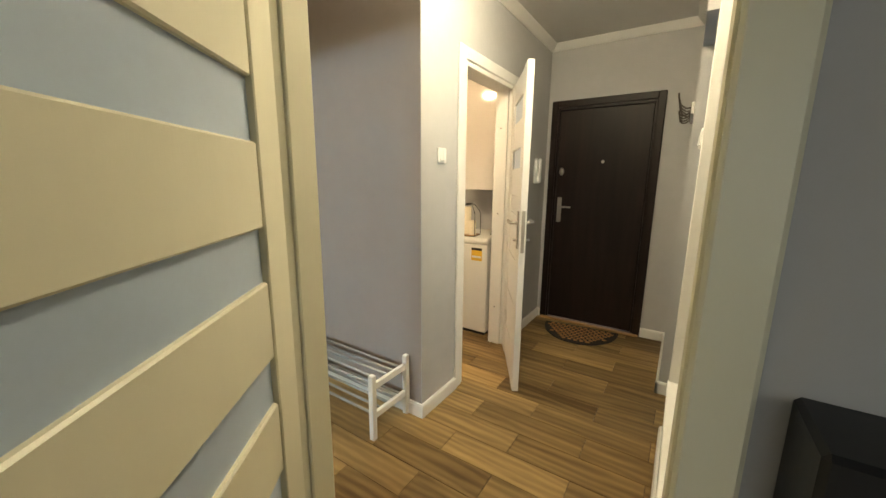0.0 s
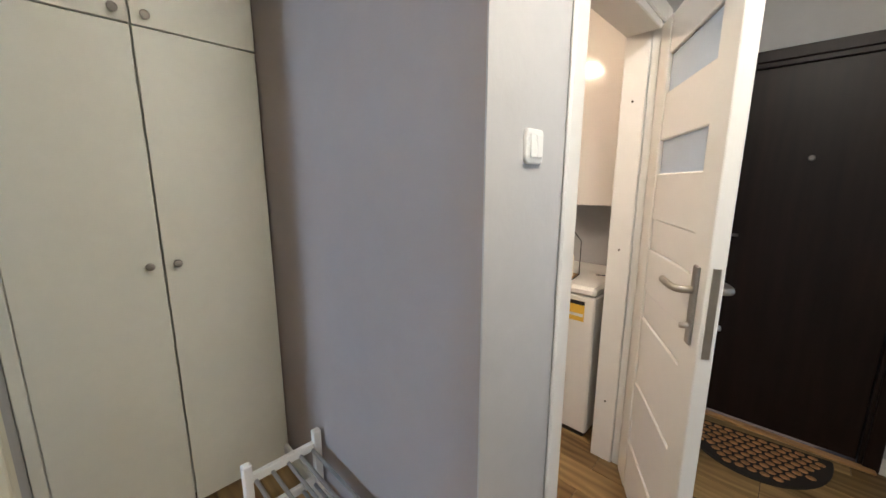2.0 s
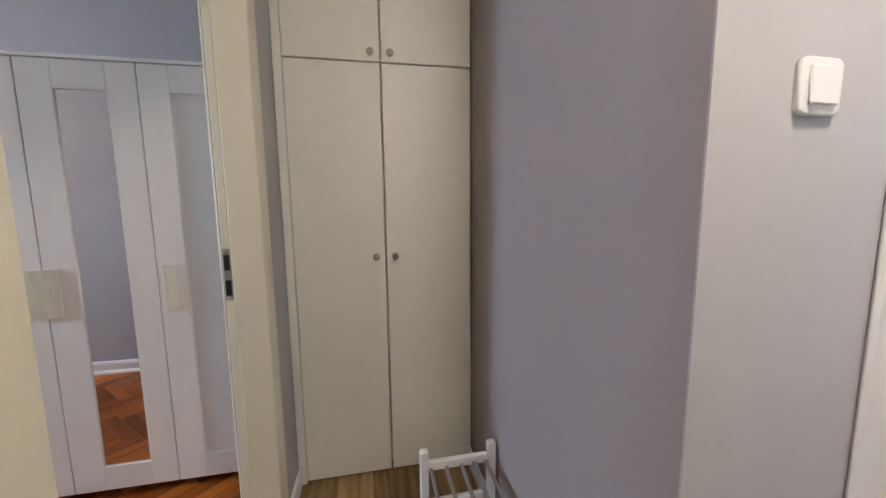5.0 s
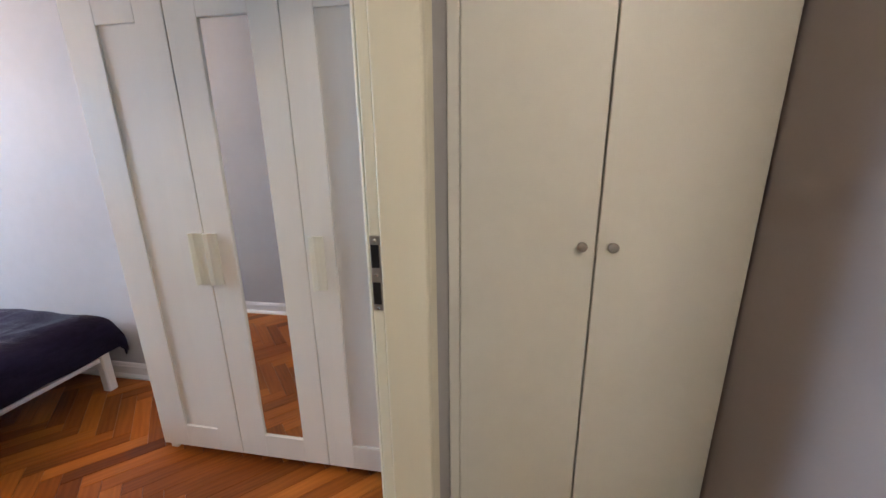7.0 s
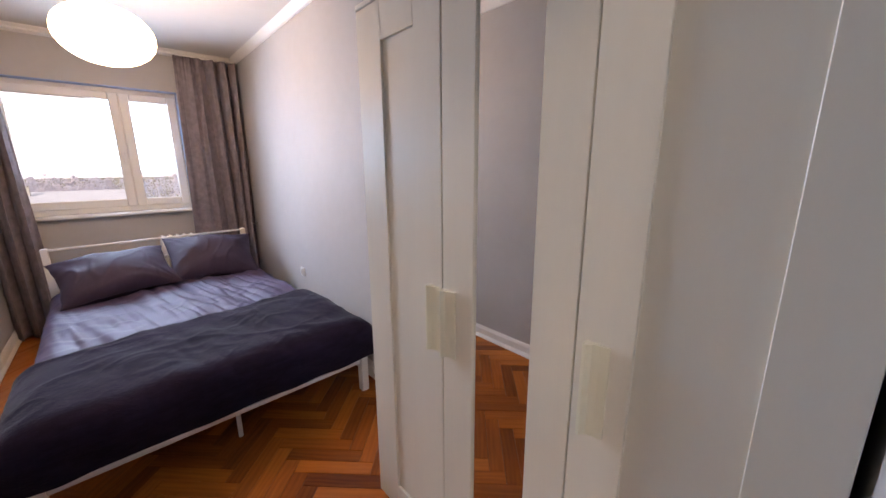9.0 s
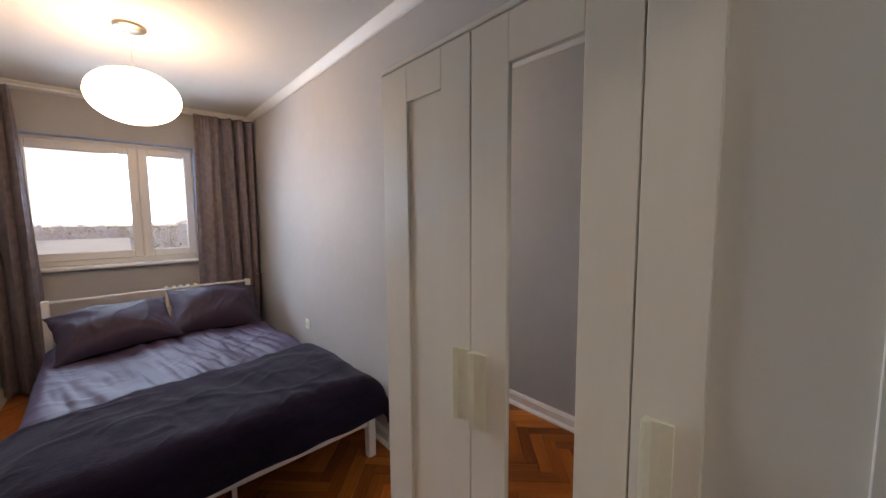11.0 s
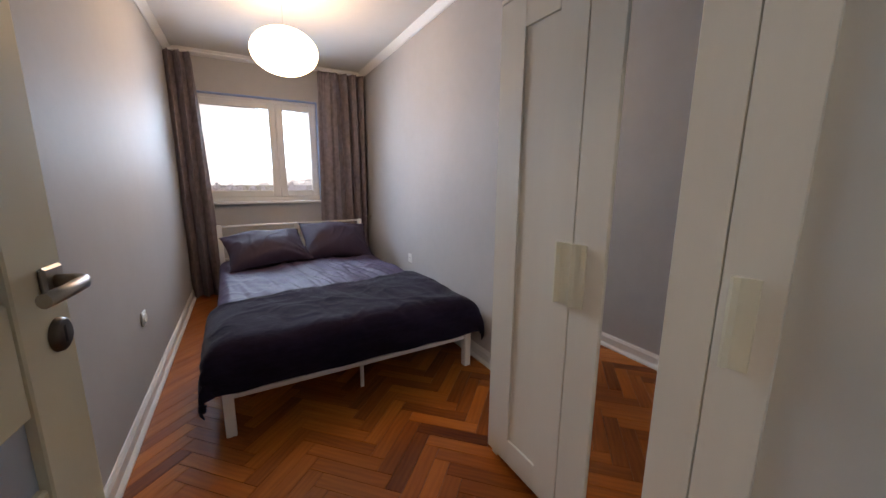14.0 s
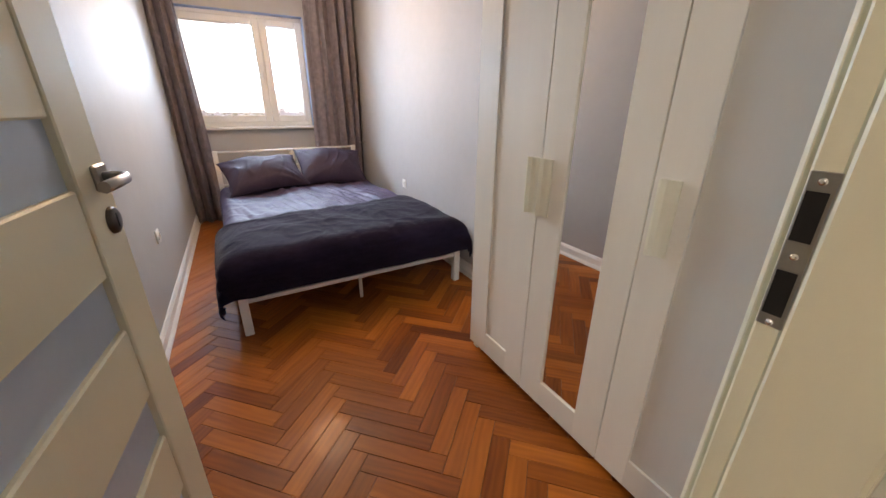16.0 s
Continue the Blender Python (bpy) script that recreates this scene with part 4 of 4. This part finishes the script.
# ---- switches, sockets, hooks ----
def rounded_plate(bm, hx, hz, r, y0, y1):
    """An upright plate with round corners and a softened front edge, facing -y."""
    rings = []
    for y, cut in ((y0, 0.0), (y1 + 0.003, 0.0), (y1 + 0.001, 0.0012), (y1, 0.0035)):
        ring = []
        for k in range(24):
            a = 2 * math.pi * (k + 0.5) / 24
            cx, cz = math.copysign(hx - r, math.cos(a)), math.copysign(hz - r, math.sin(a))
            ring.append(bm.verts.new((cx + (r - cut) * math.cos(a), y, cz + (r - cut) * math.sin(a))))
        rings.append(ring)
    for a, b in zip(rings, rings[1:]):
        for k in range(24):
            bm.faces.new((a[k], a[(k + 1) % 24], b[(k + 1) % 24], b[k])).smooth = True
    bm.faces.new(rings[-1])
    bm.faces.new(rings[0][::-1])
    return bm


def wall_switch(m, label, keys=2):
    ob = thing("light_switch", label, "light switch", m)
    part("plate", rounded_plate(bmesh.new(), 0.039, 0.041, 0.014, 0.0, -0.010), PLASTIC, ob)
    for k in range(keys):
        w = 0.052 / keys
        x0, x1 = -0.026 + k * w + 0.0008, -0.026 + (k + 1) * w - 0.0008
        key = one((x0, -0.0155, -0.027), (x1, -0.0101, 0.029), 0.003)
        for v in key.verts:
            if v.co.y < -0.012:
                v.co.y += 0.0035 * (v.co.z > 0) - 0.001
        part("key", key, PLASTIC, ob)
    return ob


wall_switch(pose(-0.77, 2.200, 1.468, 0, 0, 90), "white two-key light switch on the hall wall")
wall_switch(pose(NX, 2.44, 1.52, 0, 0, -90), "white light switch beside the mirror", 1)


def socket(m):
    ob = thing("wall_socket", "white wall socket on the grey bedroom wall", "socket", m, "bedroom sockets")
    part("plate", one((-0.040, -0.010, -0.042), (0.040, 0.0, 0.042), 0.007), PLASTIC, ob)
    cup = part("cup", lathe(bmesh.new(), [(0.026, 0.0), (0.026, 0.006), (0.021, 0.006), (0.020, 0.002), (0, 0.002)], pose(0, -0.010, 0, 90, 0, 0), 20), PLASTIC, ob)
    for sx in (-0.009, 0.009):
        part("hole", lathe(bmesh.new(), [(0.003, 0.0), (0.003, 0.0006), (0, 0.0006)], pose(sx, -0.012, 0, 90, 0, 0), 8), HOLESHADE, cup)
    return ob


socket(pose(-2.575, -2.157, 0.502, 0, 0, 90))
socket(pose(-0.635, -1.46, 0.475, 0, 0, -90))
rail = thing("coat_rail", "white coat rail with dark metal hooks", "coat rack", pose(HX, 3.50, 1.775, 0, 0, -90))
part("board", one((-0.24, -0.018, -0.035), (0.24, 0.0, 0.035), 0.004), WHITE, rail)
for k in range(4):
    x = -0.18 + 0.12 * k
    hk = bmesh.new()
    box(hk, (x - 0.011, -0.022, -0.03), (x + 0.011, -0.018, 0.03), 0.002)
    tube(hk, [(x, -0.020, 0.012), (x, -0.045, 0.010), (x, -0.075, 0.035), (x, -0.088, 0.075), (x, -0.092, 0.105)], 0.005, 8)
    tube(hk, [(x, -0.020, -0.012), (x, -0.040, -0.030), (x, -0.060, -0.034), (x, -0.076, -0.020), (x, -0.080, 0.0)], 0.005, 8)
    part("hook", hk, DARKSTEEL, rail, "dark metal double hook")
phone = thing("intercom", "white intercom handset on the hall wall", "intercom", pose(-0.77, 3.70, 1.42, 0, 0, 90))
part("base", one((-0.05, -0.03, -0.11), (0.05, 0.0, 0.11), 0.01), PLASTIC, phone)
part("handset", one((-0.045, -0.062, -0.105), (-0.005, -0.031, 0.105), 0.012), PLASTIC, phone)

# ---- mirror ----
mir = thing("wall_mirror", "tall hall mirror in a white frame set into the wall", "mirror")
part("glass", one((0.458, MY0, MZ0), (0.470, MY1, MZ1)), MIRROR, mir)
part("frame", boxes(((0.384, MY1 - 0.012, MZ0), (0.456, MY1 + 0.006, MZ1)), ((0.384, MY0 - 0.006, MZ0), (0.456, MY0 + 0.012, MZ1)), ((0.380, MY0 - 0.006, MZ0 - 0.02), (0.456, MY1 + 0.006, MZ0 + 0.008)), ((0.384, MY0, MZ1 - 0.01), (0.456, MY1, MZ1 + 0.008)), bevel=0.003), WHITE, mir)

# ---- kitchen and living room pieces seen at the edge ----
fr = thing("fridge", "dark anthracite two-door fridge in the kitchen", "fridge", pose(0.50, 3.14, 0))
part("body", one((0.0, 0.022, 0.03), (0.55, 0.62, 1.40), 0.008), NAVY, fr)
for z0, z1 in ((0.05, 0.86), (0.872, 1.398)):
    d = part("door", one((0.0, -0.02, z0), (0.55, 0.02, z1), 0.008), NAVY, fr)
    part("handle", one((0.06, -0.045, (z1 - 0.05) if z0 < 0.5 else z0 + 0.02), (0.30, -0.0205, (z1 - 0.03) if z0 < 0.5 else z0 + 0.04), 0.004), DARKSTEEL, d)
sb = thing("shoe_cabinet", "slim black shoe cabinet against the living room wall", "cabinet", pose(0.485, 0.955, 0))
part("body", one((0, 0, 0.06), (0.8, 0.12, 1.10), 0.006), BLACK, sb)
part("foot", one((0.03, 0.03, 0), (0.07, 0.07, 0.06)), BLACK, sb)
part("foot", one((0.73, 0.03, 0), (0.77, 0.07, 0.06)), BLACK, sb)

# ---- door mat ----
matt = thing("door_mat", "half-round black and tan door mat", "door mat", pose(-0.315, 3.865, 0, 0, 0, 5))
half = bmesh.new()
lathe(half, [(1.0, 0.0), (1.0, 0.009), (0.985, 0.012), (0, 0.012)], Matrix.Diagonal((0.315, 0.375, 1, 1)), 48)
bmesh.ops.bisect_plane(half, geom=half.verts[:] + half.edges[:] + half.faces[:], plane_co=(0, 0, 0), plane_no=(0, 1, 0), clear_outer=True)
part("rubber_base", half, MATBLACK, matt)
spots = bmesh.new()
for r in range(10):
    for c in range(-7, 8):
        x, y = (c + 0.5 * (r % 2)) * 0.048, -0.028 - r * 0.036
        if (x / 0.275) ** 2 + (y / 0.338) ** 2 < 1:
            lathe(spots, [(0.0195, 0.0121), (0.0185, 0.0145), (0, 0.015)], Matrix.Translation((x, y, 0)) @ Matrix.Diagonal((1, 0.8, 1, 1)), 10)
part("fibre_pattern", spots, MATTAN, matt, "tan coir scale pattern")

# ---- outside ----
HAZE = mat("bright_hazy_sky", (0.93, 0.96, 1.0), 1.0, vary=0, emit=1.5)
setting("backdrop", boxes(((-1600, -1010, -30), (1600, -1000, 800))), HAZE, "bright hazy white sky beyond the trees", "sky")
setting("ground", boxes(((-900, -1500, -14.2), (900, -6, -14.0))), FIELD, "brown winter ground far below the window", "ground")


def woods():
    """Far trees: a tapered trunk and a ragged crown of many small clumps each."""
    rng = random.Random(5)
    verts, faces = [], []
    for k in range(230):
        d = rng.uniform(120, 330)
        x, y, hgt = rng.uniform(-0.42, 0.42) * d, -d, rng.uniform(8, 14.5)
        n = len(verts)
        for z, rad in ((-14.0, 0.35), (-14.0 + hgt * 0.8, 0.08)):
            for q in range(4):
                verts.append((x + rad * math.cos(q * 1.571), y + rad * math.sin(q * 1.571), z))
        faces += [(n + q, n + (q + 1) % 4, n + 4 + (q + 1) % 4, n + 4 + q) for q in range(4)]
        wide = hgt * rng.uniform(0.24, 0.4)
        for c in range(170):
            a, rr, hh = rng.uniform(0, 6.283), rng.random() ** 0.6, rng.random()
            w = wide * rr * (1.0 - abs(hh - 0.35)) * 1.1
            px, py, pz = x + w * math.cos(a), y + w * math.sin(a), -14 + hgt * (0.25 + 0.78 * hh)
            sz = rng.uniform(0.2, 0.55)
            n = len(verts)
            for q in range(5):
                verts.append((px + rng.uniform(-1, 1) * sz, py + rng.uniform(-1, 1) * sz, pz + rng.uniform(-1, 1) * sz))
            faces += [(n, n + 1, n + 2), (n, n + 2, n + 3), (n, n + 3, n + 4), (n + 1, n + 2, n + 4), (n + 2, n + 3, n + 4)]
    me = bpy.data.meshes.new("woods")
    me.from_pydata(verts, [], faces)
    me.materials.append(HAZEDWOODS)
    return tagged(new("woods", me), "far belt of autumn trees, haze put into their pale blue-grey colour", "trees", kind="stuff")


woods()
shed = thing("warehouse", "low pale warehouse with a light metal roof beyond the trees", "building", pose(4.6, -100, -14))
part("wall", one((-7.4, -9, 0), (7.4, 9, 9.2)), PLASTER, shed)
gable = bmesh.new()
strip(gable, (-7.8, 9.4, 0), (7.8, 9.4, 0), (0, -1, 0), [(0, 9.2), (9.4, 11.4), (18.8, 9.2), (18.8, 9.0), (9.4, 11.2), (0, 9.0)])
part("roof", gable, PALEROOF, shed, "pale metal roof")
for k in range(5):
    w = part("window", one((-6.4 + k * 2.8, 9.01, 6.4), (-4.8 + k * 2.8, 9.08, 8.0)), NAVY, shed)
part("chimney", one((5.2, 2, 10.0), (5.9, 2.7, 12.4)), PLASTER, shed)


# ---- floors laid piece by piece ----
def clip_poly(poly, x0, x1, y0, y1):
    """Cut a polygon to a rectangle of the plan."""
    for ax, lim, sg in ((0, x0, 1), (0, x1, -1), (1, y0, 1), (1, y1, -1)):
        out = []
        for a, b in zip(poly, poly[1:] + poly[:1]):
            da, db = (a[ax] - lim) * sg, (b[ax] - lim) * sg
            if da >= 0:
                out.append(a)
            if (da >= 0) != (db >= 0):
                f = da / (da - db)
                out.append((a[0] + f * (b[0] - a[0]), a[1] + f * (b[1] - a[1])))
        poly = out
        if len(poly) < 3:
            return []
    return poly


def slab(verts, faces, poly, top, low, cut):
    """A floor piece: chamfered top, sides down into the joint."""
    cx, cy = sum(p[0] for p in poly) / len(poly), sum(p[1] for p in poly) / len(poly)
    n, k = len(verts), len(poly)
    for p in poly:
        verts.append((p[0], p[1], low))
    for p in poly:
        verts.append((p[0], p[1], top - cut))
    for p in poly:
        dx, dy = cx - p[0], cy - p[1]
        verts.append((p[0] + math.copysign(min(cut, abs(dx)), dx), p[1] + math.copysign(min(cut, abs(dy)), dy), top))
    for r in (0, k):
        faces += [(n + r + i, n + r + (i + 1) % k, n + r + k + (i + 1) % k, n + r + k + i) for i in range(k)]
    faces.append(tuple(n + 2 * k + i for i in range(k)))


def mesh_of(name, verts, faces, material):
    me = bpy.data.meshes.new(name)
    me.from_pydata(verts, [], faces)
    me.materials.append(material)
    return me


def lay(parent, name, pieces, size, bounds, material, single, gap):
    """Lay boards at (centre x, centre y, turn): singles as parts, the rest joined by their turn."""
    w, h = size[0] / 2 - gap, size[1] / 2 - gap
    v, f = [], []
    slab(v, f, [(-w, -h), (w, -h), (w, h), (-w, h)], 0.0, -0.012, 0.0008)
    whole, rest, rng = mesh_of(name, v, f, material), {}, random.Random(11)
    for cx, cy, turn in pieces:
        c, sn = math.cos(turn), math.sin(turn)
        corners = [(cx + c * p - sn * q, cy + sn * p + c * q) for p, q in ((-w, -h), (w, -h), (w, h), (-w, h))]
        cut = clip_poly(corners, *bounds)
        if not cut:
            continue
        full = all(any(abs(a[0] - b[0]) + abs(a[1] - b[1]) < 1e-6 for b in cut) for a in corners) and len(cut) == 4
        local = [(c * (x - cx) + sn * (y - cy), -sn * (x - cx) + c * (y - cy)) for x, y in cut]
        dz = rng.uniform(-0.0005, 0.0004)
        if single(cx, cy):
            if full:
                me = whole
            else:
                v, f = [], []
                slab(v, f, local, 0.0, -0.012, 0.0008)
                me = mesh_of(name, v, f, material)
            ob = new(name, me)
            ob.parent = parent
            ob.matrix_basis = Matrix.Translation((cx, cy, dz)) @ Matrix.Rotation(turn, 4, "Z")
        else:
            v, f = rest.setdefault(turn, ([], []))
            slab(v, f, [(c * x + sn * y, -sn * x + c * y) for x, y in cut], dz, -0.012, 0.0008)
    for turn, (v, f) in rest.items():
        ob = new(name + "_rest", mesh_of(name + "_rest", v, f, material))
        ob.parent = parent
        ob.matrix_basis = Matrix.Rotation(turn, 4, "Z")
        ob["kind"] = "stuff"


base_bed = setting("floor_bedroom", boxes(((-2.575, -3.6, -0.0119), (-0.635, 1.133, -0.006))), JOINT, "varnished oak herringbone parquet", "floor")
W, N = 0.0726, 5
E1, E2 = Vector((-math.sqrt(0.5), math.sqrt(0.5))), Vector((math.sqrt(0.5), math.sqrt(0.5)))
O = Vector((-1.395, 0.005))
blocks = []
for a in range(-80, 81):
    for m_ in range(-14, 15):
        p0, q0 = a + 2 * N * m_, a
        ctr = O + E1 * (p0 + N / 2) * W + E2 * (q0 + 0.5) * W
        blocks.append((ctr.x, ctr.y, radians(135)))
        p0, q0 = a, a - 2 * N + 1 + 2 * N * m_
        ctr = O + E1 * (p0 + 0.5) * W + E2 * (q0 + N / 2) * W
        blocks.append((ctr.x, ctr.y, radians(45)))
lay(base_bed, "parquet_block", blocks, (W * N, W), (-2.575, -0.635, -3.6, 1.133), PARQUET, lambda x, y: y > -1.45, 0.0009)
base_hall = setting("floor_hall", boxes(((-2.57, 1.137, -0.0119), (0.56, 3.975, -0.006))), JOINT, "oak-look plank tiles on the hall floor", "floor")
planks = []
for k in range(-7, 13):
    for m_ in range(-6, 4):
        planks.append(((-0.25 if k % 2 == 0 else 0.06) + 0.6 * m_ + 0.3, 2.03 + 0.1655 * (k + 0.5), 0.0))
lay(base_hall, "floor_plank", planks, (0.6, 0.1655), (-2.57, 0.56, 1.137, 3.975), PLANK, lambda x, y: True, 0.0013)
